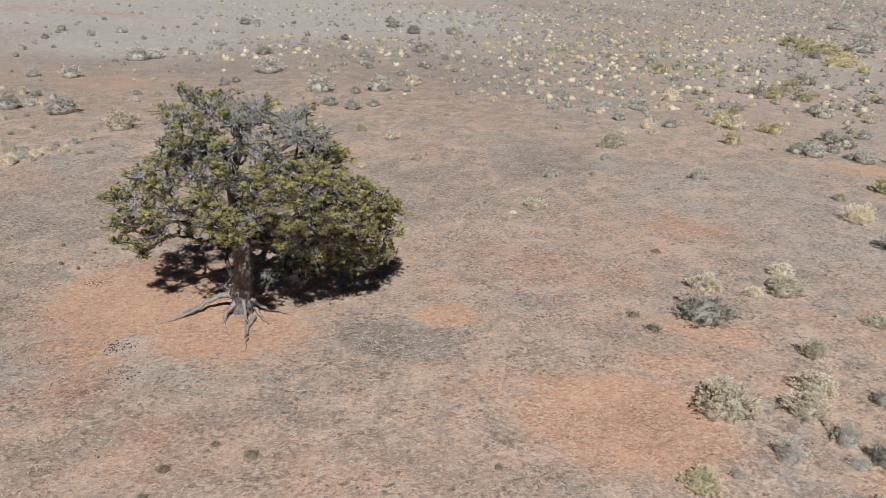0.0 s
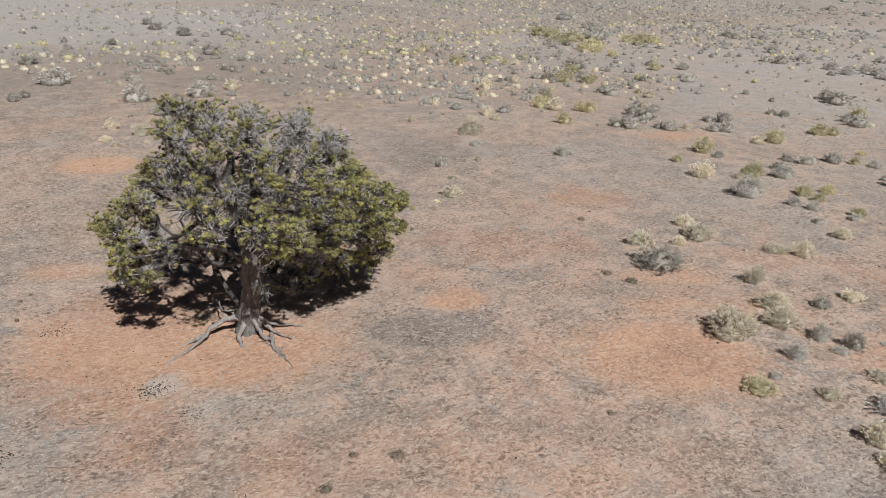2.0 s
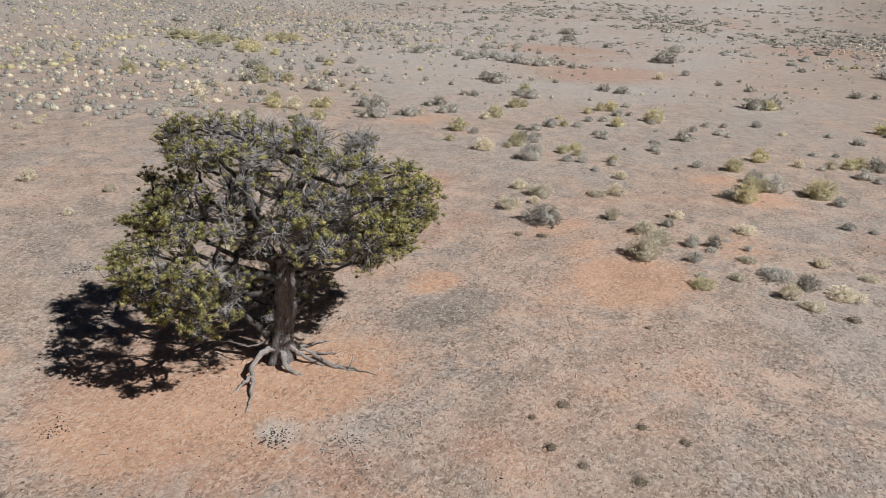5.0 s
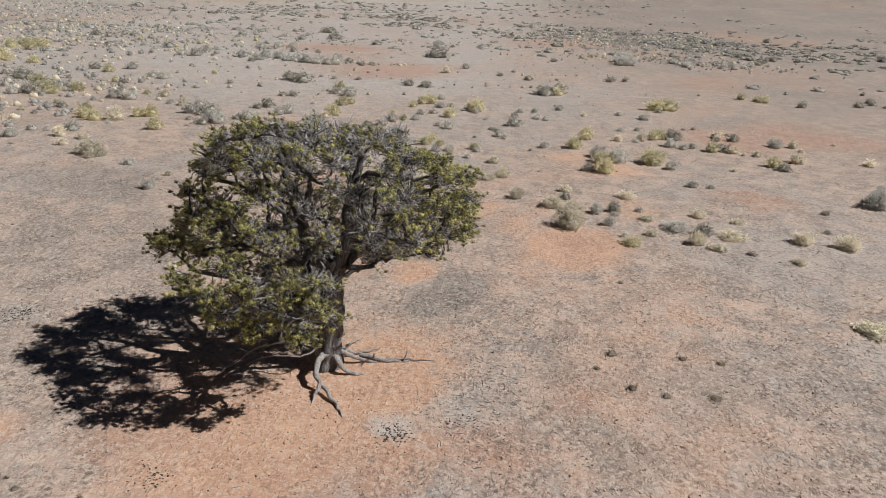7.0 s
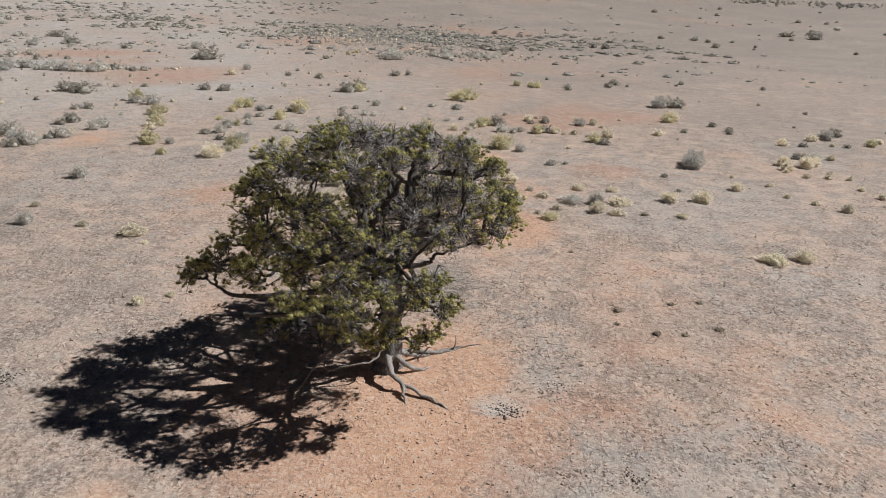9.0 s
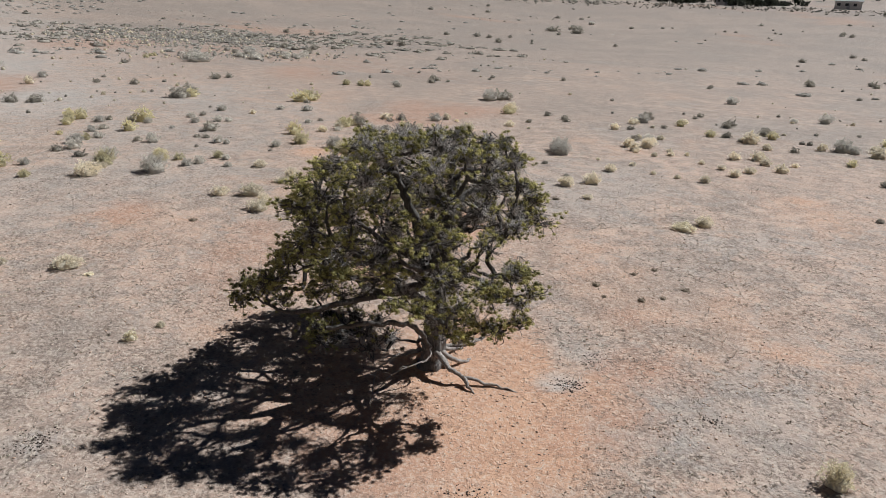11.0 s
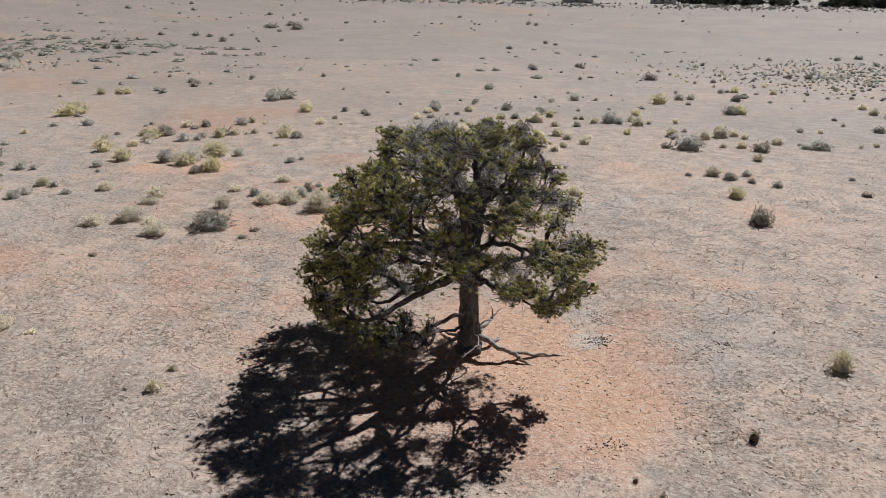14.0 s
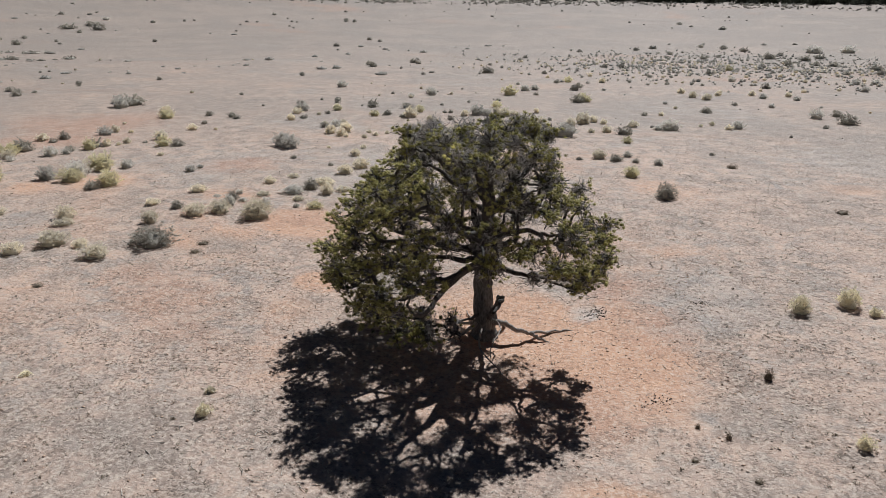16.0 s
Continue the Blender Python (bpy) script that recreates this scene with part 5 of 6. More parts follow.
put(yellow, 24.34, 45.47, 0.58, 0.43)
put(yellow, 37.44, 8.46, 1.00, 0.55)
put(silver, 1.04, 53.32, 0.83, 0.46)
put(yellow, 21.44, 47.01, 0.66, 0.46)
put(sage, 4.14, 52.77, 0.50, 0.31)
put(sage, 9.99, -22.22, 0.33, 0.22)
put(sage, 28.89, 43.02, 1.75, 0.71)
put(sage, 6.87, 52.26, 0.59, 0.30)
put(pale, -5.79, -22.93, 0.42, 0.25)
put(sage, -15.20, 49.91, 0.42, 0.24)
put(sage, 14.73, -20.13, 0.75, 0.47)
put(sage, 38.61, 25.08, 0.42, 0.24)
put(sage, 14.26, -19.12, 0.76, 0.43)
put(silver, 32.52, 35.39, 0.93, 0.52)
put(sage, 37.46, 19.29, 0.85, 0.50)
put(sage, 38.23, 8.53, 1.53, 0.79)
put(silver, -14.05, 50.97, 1.70, 0.92)
put(sage, 5.44, 53.71, 0.68, 0.35)
put(silver, -13.13, 51.73, 1.29, 0.62)
put(sage, 36.23, 27.71, 1.20, 0.65)
put(sage, 8.62, -24.87, 0.35, 0.19)
put(sage, -17.57, -23.49, 1.30, 0.69)
put(silver, 0.95, 55.97, 0.61, 0.33)
put(silver, 33.22, 36.61, 0.70, 0.45)
put(silver, -11.04, 53.43, 0.61, 0.41)
put(sage, -6.17, 54.31, 1.23, 0.58)
put(silver, 30.16, -11.99, 1.32, 0.80)
put(sage, 23.39, 49.54, 0.44, 0.22)
put(sage, 0.68, -28.49, 1.14, 0.61)
put(sage, 17.67, -20.38, 0.44, 0.25)
put(sage, 30.23, -13.40, 1.50, 0.74)
put(sage, -8.88, -25.86, 0.80, 0.42)
put(sage, 28.52, 47.14, 0.53, 0.32)
put(sage, 27.83, 47.79, 0.62, 0.39)
put(sage, 5.59, 56.13, 1.60, 0.72)
put(silver, -11.76, 54.15, 0.89, 0.49)
put(sage, 18.31, -21.77, 0.53, 0.31)
put(sage, 26.99, 47.34, 0.71, 0.36)
put(sage, 21.85, 50.98, 0.62, 0.40)
put(silver, -16.06, -25.58, 0.98, 0.66)
put(dark, 25.49, 49.71, 0.27, 0.11)
put(sage, 39.18, 26.22, 0.36, 0.20)
put(pale, -6.73, -27.13, 0.36, 0.24)
put(sage, 30.04, 45.06, 0.63, 0.35)
put(sage, 19.66, 53.33, 0.64, 0.36)
put(yellow, 34.16, 40.23, 0.91, 0.53)
put(silver, 31.17, 48.01, 0.64, 0.34)
put(sage, 39.45, -9.30, 0.65, 0.39)
put(yellow, 0.69, -31.32, 0.74, 0.44)
put(sage, -17.65, -27.47, 0.74, 0.48)
put(sage, 27.02, -22.10, 0.37, 0.22)
put(sage, 22.22, 53.56, 0.56, 0.33)
put(yellow, 40.88, -7.16, 0.65, 0.48)
put(yellow, 41.27, -6.71, 0.75, 0.47)
put(yellow, 0.18, -29.22, 1.13, 0.56)
put(yellow, 42.02, -5.75, 0.75, 0.46)
put(silver, 13.91, -26.32, 0.57, 0.34)
put(sage, 35.38, 41.92, 0.85, 0.43)
put(silver, 36.66, 39.86, 0.95, 0.54)
put(yellow, 6.83, -31.55, 1.43, 0.79)
put(yellow, 36.24, 47.14, 0.95, 0.58)
put(sage, 4.70, -32.43, 0.48, 0.26)
put(sage, 28.24, 52.73, 0.38, 0.20)
put(silver, -23.06, 55.39, 0.67, 0.41)
put(sage, 45.52, 10.43, 0.67, 0.44)
put(silver, 13.41, -29.86, 0.97, 0.53)
put(sage, -21.31, 56.34, 0.39, 0.24)
put(silver, 12.79, -28.54, 0.87, 0.57)
put(silver, -3.55, 60.91, 0.68, 0.43)
put(sage, -11.22, -31.75, 0.49, 0.28)
put(sage, 48.45, 25.05, 0.69, 0.39)
put(silver, 47.57, 27.87, 1.18, 0.59)
put(yellow, 35.82, 50.05, 1.18, 0.69)
put(silver, 48.05, 27.22, 1.09, 0.74)
put(sage, 49.22, 24.33, 0.59, 0.36)
put(yellow, 36.70, 49.66, 0.99, 0.61)
put(sage, 47.34, 12.80, 0.59, 0.33)
put(pale, 47.18, 17.34, 0.80, 0.54)
put(silver, 47.94, 28.96, 1.20, 0.58)
put(silver, 9.57, 62.21, 0.60, 0.33)
put(silver, 48.02, 29.92, 1.21, 0.77)
put(silver, -23.40, 58.30, 0.50, 0.32)
put(sage, -0.35, 63.05, 0.81, 0.51)
put(silver, 6.28, -35.56, 0.91, 0.56)
put(silver, 41.06, -10.03, 0.71, 0.37)
put(sage, 48.28, 3.35, 0.92, 0.53)
put(silver, -16.29, 61.51, 0.51, 0.32)
put(sage, 50.54, 26.59, 0.92, 0.46)
put(silver, 5.54, -36.55, 0.82, 0.49)
put(sage, 48.87, 2.04, 0.72, 0.46)
put(silver, 48.79, 31.28, 1.23, 0.59)
put(pale, -9.23, -34.92, 0.92, 0.49)
put(silver, 35.14, 53.69, 1.23, 0.60)
put(silver, 50.73, 27.78, 0.93, 0.59)
put(sage, 2.09, -37.92, 0.93, 0.59)
put(silver, 47.88, 34.04, 1.03, 0.56)
put(sage, 41.92, -14.37, 0.72, 0.46)
put(sage, 46.20, 34.21, 0.63, 0.33)
put(pale, -8.14, -36.14, 0.84, 0.51)
put(yellow, 26.82, 59.69, 0.73, 0.52)
put(sage, 37.02, 54.37, 0.95, 0.48)
put(silver, 50.05, 32.96, 1.06, 0.63)
put(silver, 51.24, 16.04, 0.74, 0.50)
put(silver, 22.49, -31.61, 1.06, 0.61)
put(silver, 25.85, 60.77, 0.95, 0.63)
put(yellow, 37.54, 51.21, 2.12, 0.92)
put(sage, -23.84, 61.71, 0.64, 0.41)
put(silver, 9.91, 66.10, 0.95, 0.56)
put(yellow, 36.44, 51.20, 1.27, 0.76)
put(silver, 7.55, 66.89, 0.74, 0.39)
put(silver, 49.17, 36.15, 1.17, 0.64)
put(sage, 42.38, -16.52, 0.43, 0.22)
put(sage, 5.98, 68.11, 1.29, 0.68)
put(sage, -21.13, 63.90, 0.75, 0.42)
put(silver, -16.52, -37.51, 0.65, 0.36)
put(silver, -13.92, -37.88, 0.76, 0.45)
put(sage, 47.89, 39.86, 1.19, 0.71)
put(silver, 51.23, 34.65, 0.98, 0.61)
put(silver, 9.59, 68.01, 1.41, 0.68)
put(pale, -10.33, -38.82, 0.65, 0.42)
put(silver, -11.73, 67.16, 0.87, 0.56)
put(yellow, 37.03, 55.42, 2.19, 0.93)
put(pale, -7.24, -39.52, 0.77, 0.46)
put(silver, -19.26, 65.99, 1.10, 0.58)
put(sage, 43.70, -16.15, 0.66, 0.42)
put(sage, 44.94, -16.53, 0.77, 0.42)
put(silver, 47.76, 41.08, 1.00, 0.57)
put(pale, -13.21, -39.98, 0.67, 0.46)
put(yellow, 39.87, 57.16, 2.23, 0.91)
put(sage, 6.15, 69.61, 1.23, 0.62)
put(pale, -16.26, -40.42, 0.68, 0.40)
put(yellow, 41.01, 57.33, 1.13, 0.66)
put(silver, 51.33, 40.38, 1.02, 0.64)
put(sage, 2.07, -41.23, 0.79, 0.44)
put(sage, -16.46, 69.05, 0.45, 0.27)
put(sage, 43.37, -22.24, 0.46, 0.22)
put(sage, -24.40, 67.03, 0.80, 0.51)
put(sage, 4.74, -44.49, 0.68, 0.39)
put(silver, 8.03, -41.22, 0.46, 0.27)
put(sage, 4.40, 73.35, 1.38, 0.72)
put(sage, 57.58, 31.42, 0.58, 0.31)
put(sage, 56.90, 33.69, 0.81, 0.51)
put(sage, 44.68, -23.63, 0.58, 0.33)
put(yellow, 3.81, -46.06, 1.05, 0.56)
put(yellow, 40.27, 60.64, 1.75, 0.79)
put(silver, 43.88, 58.41, 2.92, 1.15)
put(yellow, 44.60, 53.09, 1.17, 0.64)
put(yellow, 39.58, 61.71, 2.35, 0.88)
put(sage, 41.02, -29.98, 0.59, 0.37)
put(sage, -14.42, 72.57, 0.59, 0.30)
put(yellow, 45.20, 55.31, 1.19, 0.72)
put(silver, -8.86, 74.19, 0.84, 0.50)
put(sage, -9.92, 74.09, 1.19, 0.67)
put(silver, 53.43, 44.98, 1.20, 0.71)
put(sage, 1.75, -45.60, 0.48, 0.23)
put(silver, 58.19, 37.41, 1.20, 0.67)
put(yellow, 47.08, 53.50, 1.45, 0.74)
put(silver, 46.45, 59.35, 1.21, 0.66)
put(sage, -5.40, 75.22, 0.60, 0.29)
put(yellow, 46.97, 54.84, 2.06, 0.78)
put(sage, 60.78, 19.57, 2.67, 1.08)
put(pale, 0.46, -47.04, 0.86, 0.51)
put(silver, 61.29, 35.05, 0.98, 0.57)
put(silver, 60.83, 36.51, 1.23, 0.61)
put(sage, -5.94, -48.11, 0.49, 0.27)
put(sage, 47.03, 56.68, 0.87, 0.52)
put(sage, -15.22, -47.87, 0.87, 0.54)
put(sage, 4.31, 77.72, 1.12, 0.69)
put(silver, 53.98, 47.76, 0.87, 0.45)
put(sage, 63.96, 7.45, 0.75, 0.41)
put(sage, 31.35, -40.73, 0.51, 0.29)
put(sage, -23.59, 76.05, 0.51, 0.32)
put(silver, -24.03, -48.59, 0.89, 0.55)
put(sage, 20.27, -48.25, 0.51, 0.32)
put(sage, 32.12, -42.09, 0.51, 0.31)
put(silver, 65.16, -0.09, 2.84, 0.99)
put(sage, 49.47, 65.40, 1.57, 0.89)
put(sage, -9.08, -52.86, 0.52, 0.30)
put(sage, 7.84, -55.70, 0.66, 0.39)
put(sage, 14.30, -53.94, 1.72, 0.76)
put(silver, 68.19, -0.47, 2.40, 1.13)
put(silver, -12.61, -55.00, 0.81, 0.56)
put(silver, 67.03, -7.12, 1.36, 0.69)
put(silver, 71.00, 33.54, 0.54, 0.33)
put(silver, 67.99, -11.10, 0.95, 0.50)
put(silver, 67.77, -12.45, 0.95, 0.63)
put(silver, 68.97, -7.61, 1.50, 0.79)
put(sage, -4.02, -56.74, 0.69, 0.36)
put(sage, 60.15, 54.74, 0.96, 0.60)
put(silver, 70.50, -6.44, 1.11, 0.66)
put(pale, -20.14, -56.89, 0.56, 0.38)
put(silver, 50.25, 67.36, 1.40, 0.80)
put(sage, 71.35, 28.04, 1.26, 0.61)
put(silver, 72.18, 37.27, 1.26, 0.64)
put(silver, 73.02, 20.79, 1.41, 0.81)
put(silver, 63.58, 53.73, 1.41, 0.63)
put(silver, -25.19, -57.61, 0.99, 0.54)
put(sage, 61.39, 56.90, 1.14, 0.73)
put(silver, 69.68, -11.74, 1.00, 0.67)
put(silver, 63.41, 54.93, 1.00, 0.56)
put(sage, 74.85, 19.29, 0.57, 0.31)
put(sage, 75.75, 34.03, 2.01, 0.78)
put(silver, -27.31, -58.68, 1.01, 0.54)
put(silver, 70.16, -13.01, 1.01, 0.52)
put(silver, 72.45, -15.42, 1.16, 0.68)
put(silver, 70.31, -14.18, 1.02, 0.64)
put(sage, 73.00, -8.99, 1.02, 0.52)
put(silver, 75.61, -9.24, 1.33, 0.78)
put(sage, 29.88, -56.78, 1.04, 0.59)
put(silver, 78.69, 7.40, 0.74, 0.47)
put(sage, 63.35, 62.94, 0.60, 0.36)
put(silver, 54.14, 76.62, 2.25, 0.88)
put(sage, -10.72, -64.77, 1.05, 0.65)
put(sage, 76.65, -7.93, 0.90, 0.50)
put(sage, 31.24, -58.92, 1.05, 0.60)
put(sage, 63.95, 64.62, 0.76, 0.39)
put(sage, 17.13, -66.92, 0.61, 0.32)
put(silver, 80.65, -8.29, 1.08, 0.63)
put(sage, 75.99, 46.18, 0.78, 0.47)
put(sage, 75.79, -17.40, 1.09, 0.61)
put(sage, 78.99, -18.80, 1.25, 0.70)
put(sage, 26.58, -64.77, 0.79, 0.49)
put(sage, 27.84, -66.44, 1.11, 0.62)
put(silver, 57.04, 78.35, 1.60, 0.67)
put(sage, 2.24, -70.67, 0.96, 0.56)
put(sage, 0.05, -71.06, 0.96, 0.62)
put(yellow, -13.50, -72.86, 1.31, 0.61)
put(sage, -27.16, -71.60, 0.82, 0.46)
put(sage, 84.76, -17.84, 1.15, 0.69)
put(sage, 82.97, -24.46, 0.83, 0.47)
put(sage, 85.71, 37.49, 2.32, 0.87)
put(sage, 82.52, -21.26, 1.17, 0.67)
put(sage, -31.37, -73.70, 1.18, 0.59)
put(sage, 15.23, -78.45, 0.85, 0.42)
put(sage, -18.36, -80.21, 0.88, 0.48)
put(sage, -32.48, -81.32, 1.63, 0.72)
put(sage, 89.26, -30.13, 0.73, 0.42)
put(sage, 15.54, -84.03, 0.73, 0.48)
put(sage, 90.87, -29.75, 0.74, 0.39)
put(sage, -22.32, -85.73, 1.48, 0.87)
put(sage, -28.36, -86.78, 1.32, 0.68)
put(sage, -26.25, -87.31, 0.94, 0.59)
put(sage, 90.88, -38.58, 1.34, 0.72)
put(sage, 89.53, -39.99, 1.34, 0.78)
put(silver, 104.26, -19.84, 1.17, 0.74)
put(sage, -11.11, -94.59, 1.18, 0.74)
put(sage, 105.83, -23.85, 1.01, 0.52)
put(sage, -26.26, -97.25, 1.84, 0.95)
put(sage, -13.49, -99.92, 0.82, 0.42)
put(sage, -21.21, -99.55, 2.07, 0.98)
put(sage, -5.87, -103.10, 1.05, 0.52)
put(sage, -29.01, -101.73, 1.69, 0.77)
put(sage, -23.71, -106.36, 1.31, 0.63)
put(sage, 95.41, -64.80, 1.54, 0.80)
put(sage, 0.13, -109.92, 1.11, 0.60)
put(sage, 116.16, -31.16, 1.33, 0.73)
put(sage, 84.19, -84.35, 0.91, 0.47)
put(sage, -18.59, -114.92, 1.61, 0.77)
put(sage, 95.98, -73.54, 0.69, 0.44)
put(silver, -30.28, -114.96, 3.03, 1.22)
put(sage, -15.43, -119.06, 1.42, 0.73)
put(silver, -36.16, -117.37, 2.86, 1.22)
put(sage, 107.54, -68.74, 1.43, 0.85)
put(sage, 104.84, -69.87, 1.20, 0.64)
put(silver, -11.47, -121.67, 1.20, 0.60)
put(sage, 104.32, -74.87, 0.96, 0.51)
put(sage, 50.86, -110.99, 0.96, 0.49)
put(sage, 54.41, -114.10, 1.23, 0.66)
put(sage, 107.55, -91.36, 1.05, 0.64)
put(sage, 109.62, -98.97, 3.20, 1.33)
put(sage, 115.23, -96.55, 3.20, 1.09)
put(sage, 116.75, -104.98, 3.20, 1.11)
put(silver, 126.70, -120.86, 1.89, 0.83)
put(sage, 76.13, -155.36, 1.29, 0.77)
put(sage, 80.22, -159.10, 1.31, 0.70)


for source in [s for kind in (sage, silver, mixed, pale, yellow, straw, dark) for makes in kind for s in makes]:
    if source.name not in USED:      # a make that stands nowhere
        for piece in list(source.children):
            bpy.data.objects.remove(piece)
        bpy.data.objects.remove(source)


# ---------------------------------------------------------------- uncounted cover
def tuft_field(name, label, category, leaf, spots, widths, heights, spikes_each, thin, seed):
    """Many small tufts as one thing."""
    r = np.random.default_rng(seed)
    n = len(spots)
    z = ground_z(spots[:, 0], spots[:, 1])
    at = np.repeat(np.column_stack([spots, z]), spikes_each, axis=0)
    w, h = np.repeat(widths, spikes_each), np.repeat(heights, spikes_each)
    way = scattered(r, len(at), 0.45)
    way[:, 2] = np.abs(way[:, 2]) + 0.04
    way = unit(way)
    reach = np.column_stack([way[:, 0] * w * 0.5, way[:, 1] * w * 0.5, way[:, 2] * h])
    full = spikes_each > 20
    share = np.where(r.random(len(at)) < 0.75, r.uniform(0.70, 0.88, len(at)), 0.15) if full else np.full(len(at), 0.1)
    at = at + reach * share[:, None] - np.array([0, 0, 0.01])
    length = np.linalg.norm(reach, axis=1) * (1 - share) * r.uniform(0.75, 1.15, len(at))
    if full:
        reach = unit(reach) + 0.45 * scattered(r, len(at))
    v, f = blades(at, unit(reach), length, w * thin * 1.4, seed, 0.40)
    tone = np.repeat(np.clip(np.repeat(r.normal(0.58, 0.2, n), spikes_each) + r.normal(0, 0.15, len(at)), 0, 1), 4)
    if full:
        cv, cf = cushion(2 if n < 2000 else 1, seed)
        turn = r.uniform(0, 6.28, n)
        c, s = np.cos(turn)[:, None], np.sin(turn)[:, None]
        core = np.stack([(cv[:, 0] * c - cv[:, 1] * s) * widths[:, None], (cv[:, 0] * s + cv[:, 1] * c) * widths[:, None], cv[:, 2] * heights[:, None]], -1) * 0.74
        core = core * r.uniform(0.85, 1.12, core.shape[:2])[:, :, None] + np.column_stack([spots, z])[:, None, :]
        tone = np.concatenate([tone, np.clip(np.repeat(r.normal(0.60, 0.20, n), len(cv)) + r.normal(0, 0.15, n * len(cv)), 0, 1)])
        v, f = joined([(v, f), (core.reshape(-1, 3), ((np.arange(n) * len(cv))[:, None, None] + cf[None]).reshape(-1, 3))])
    return tagged(mesh_object(name, v, f, leaf, tone=tone), label, category, kind="stuff")


def spread_spots(count, middle, reach, density, seed, clear=()):
    """Random places in a ring-shaped region, thinned by a density function and kept off some discs."""
    r = np.random.default_rng(seed)
    out = np.zeros((0, 2))
    while len(out) < count:
        p = np.column_stack([r.uniform(-reach, reach, 6000), r.uniform(-reach, reach, 6000)]) + middle
        keep = r.random(6000) < density(p[:, 0], p[:, 1])
        for x, y, radius in clear:
            keep &= np.hypot(p[:, 0] - x, p[:, 1] - y) > radius
        out = np.concatenate([out, p[keep]])
    return out[:count]


def bare(x, y):
    """1 on naked soil, 0 elsewhere."""
    return np.clip(patch_mask("orange", x, y) + patch_mask("red", x, y), 0, 1)


def grass_density(x, y):
    d = np.hypot(x + 2, y - 14)
    return np.clip(1.8 * (fractal(x / 1.7, y / 1.7, 51) - 0.25), 0.05, 1) * (1 - 0.85 * bare(x, y)) * np.exp(-(d / 19) ** 2)


r0 = np.random.default_rng(301)
spots = spread_spots(26000, np.array([-1.0, 13.0]), 34.0, grass_density, 301)
tuft_field("ground_grass", "sparse grey-tan dead grass over the soil", "grass", GRASS, spots, r0.uniform(0.06, 0.18, len(spots)), r0.uniform(0.02, 0.055, len(spots)), 5, 0.06, 302)


STANDS = []


def stand(x, y, rx, ry, strength=1.0):
    """A region of the plain where bushes crowd."""
    STANDS.append((x, y, rx, ry, strength))


stand(12, 39, 9, 7.5, 1.0)
stand(20, 50, 13, 12, 0.85)
stand(24, 62, 16, 12, 0.6)
stand(46, 64, 16, 16, 0.5)
stand(28, 38, 5, 5, 0.6)
stand(-12.5, 31, 3.5, 5, 0.55)
stand(55, 62, 22, 22, 0.5)
stand(50.5, 31, 2.5, 8, 1.0)
stand(104, -8, 20, 14, 0.7)
stand(72, -8, 5, 11, 0.55)
stand(70, 86, 36, 24, 0.40)
stand(22, 84, 30, 14, 0.30)
stand(1, 57, 14, 7, 0.55)
stand(-16, -80, 26, 26, 0.6)


def crowd(x, y):
    out = np.zeros(x.shape)
    for px, py, rx, ry, s in STANDS:
        out = np.maximum(out, s * np.exp(-(((x - px) / rx) ** 2 + ((y - py) / ry) ** 2) ** 1.3))
    return out * np.clip(3 * (fractal(x / 4, y / 4, 61, 3, 0.7) - 0.15), 0.2, 1) * np.clip((np.hypot(x + 3, y - 13) - 25) / 8, 0, 1)


def stray(x, y):
    """Thin scatter over the rest of the plain, thinner to the south-east."""
    d = np.hypot(x + 1, y - 14)
    patchy = np.clip(3.0 * (fractal(x / 9, y / 9, 63) - 0.40), 0.02, 1)
    south = np.clip(0.22 + 0.78 * (y + 5) / 25, 0.16, 1)
    return patchy * south * np.clip((d - 27) / 10, 0, 1) * np.clip(1.2 - d / 130, 0.28, 1)


def cover(name, label, leaf, count, middle, reach, density, small, large, thin, seed, each=110, low=1.0):
    r = np.random.default_rng(seed)
    spots = spread_spots(count, np.array(middle), reach, density, seed)
    w = small + (large - small) * r.random(len(spots)) ** 2.0
    tuft_field(name, label, "shrubs", leaf, spots, w, low * w * r.uniform(0.45, 0.72, len(spots)), each, thin, seed + 1)


cover("cream_bushes", "thick stands of small cream dry bushes", PALE, 1900, (20, 20), 110, crowd, 0.28, 0.66, 0.060, 311, 26)
cover("grey_bushes", "thick stands of small pale grey bushes", SILVER, 6500, (20, 0), 125, crowd, 0.26, 0.70, 0.060, 321, 24)
cover("yellow_bushes", "small yellowish rabbitbrush among the sage", YELLOW, 420, (32, 50), 50, lambda x, y: crowd(x, y) * (fractal(x / 12, y / 12, 69) > 0.47), 0.3, 0.85, 0.055, 331, 40)
cover("stray_cream_bushes", "scattered pale dry bushes over the plain", PALE, 900, (5, 20), 95, stray, 0.16, 0.50, 0.060, 341, 30)
cover("stray_grey_bushes", "scattered grey bushes over the plain", SAGE, 700, (5, 10), 115, stray, 0.16, 0.55, 0.060, 351, 30)
cover("distant_bushes", "distant dark sagebrush on the far plain", SAGE, 330, (0, 0), 215, lambda x, y: np.clip(3 * (fractal(x / 40, y / 40, 65) - 0.42), 0.03, 1) * np.clip((np.hypot(x, y - 14) - 90) / 30, 0, 1), 0.6, 2.2, 0.05, 361, 50, 0.7)


def far_east(x, y):
    d = np.hypot(x + 1, y - 14)
    return np.clip((d - 55) / 25, 0, 1) * np.clip((220 - d) / 60, 0, 1) * np.clip(5.0 * (fractal(x / 9, y / 30, 95, 4, -0.15) - 0.50), 0.02, 1) * np.clip((y + 75) / 60, 0.08, 1) * (x > 20)


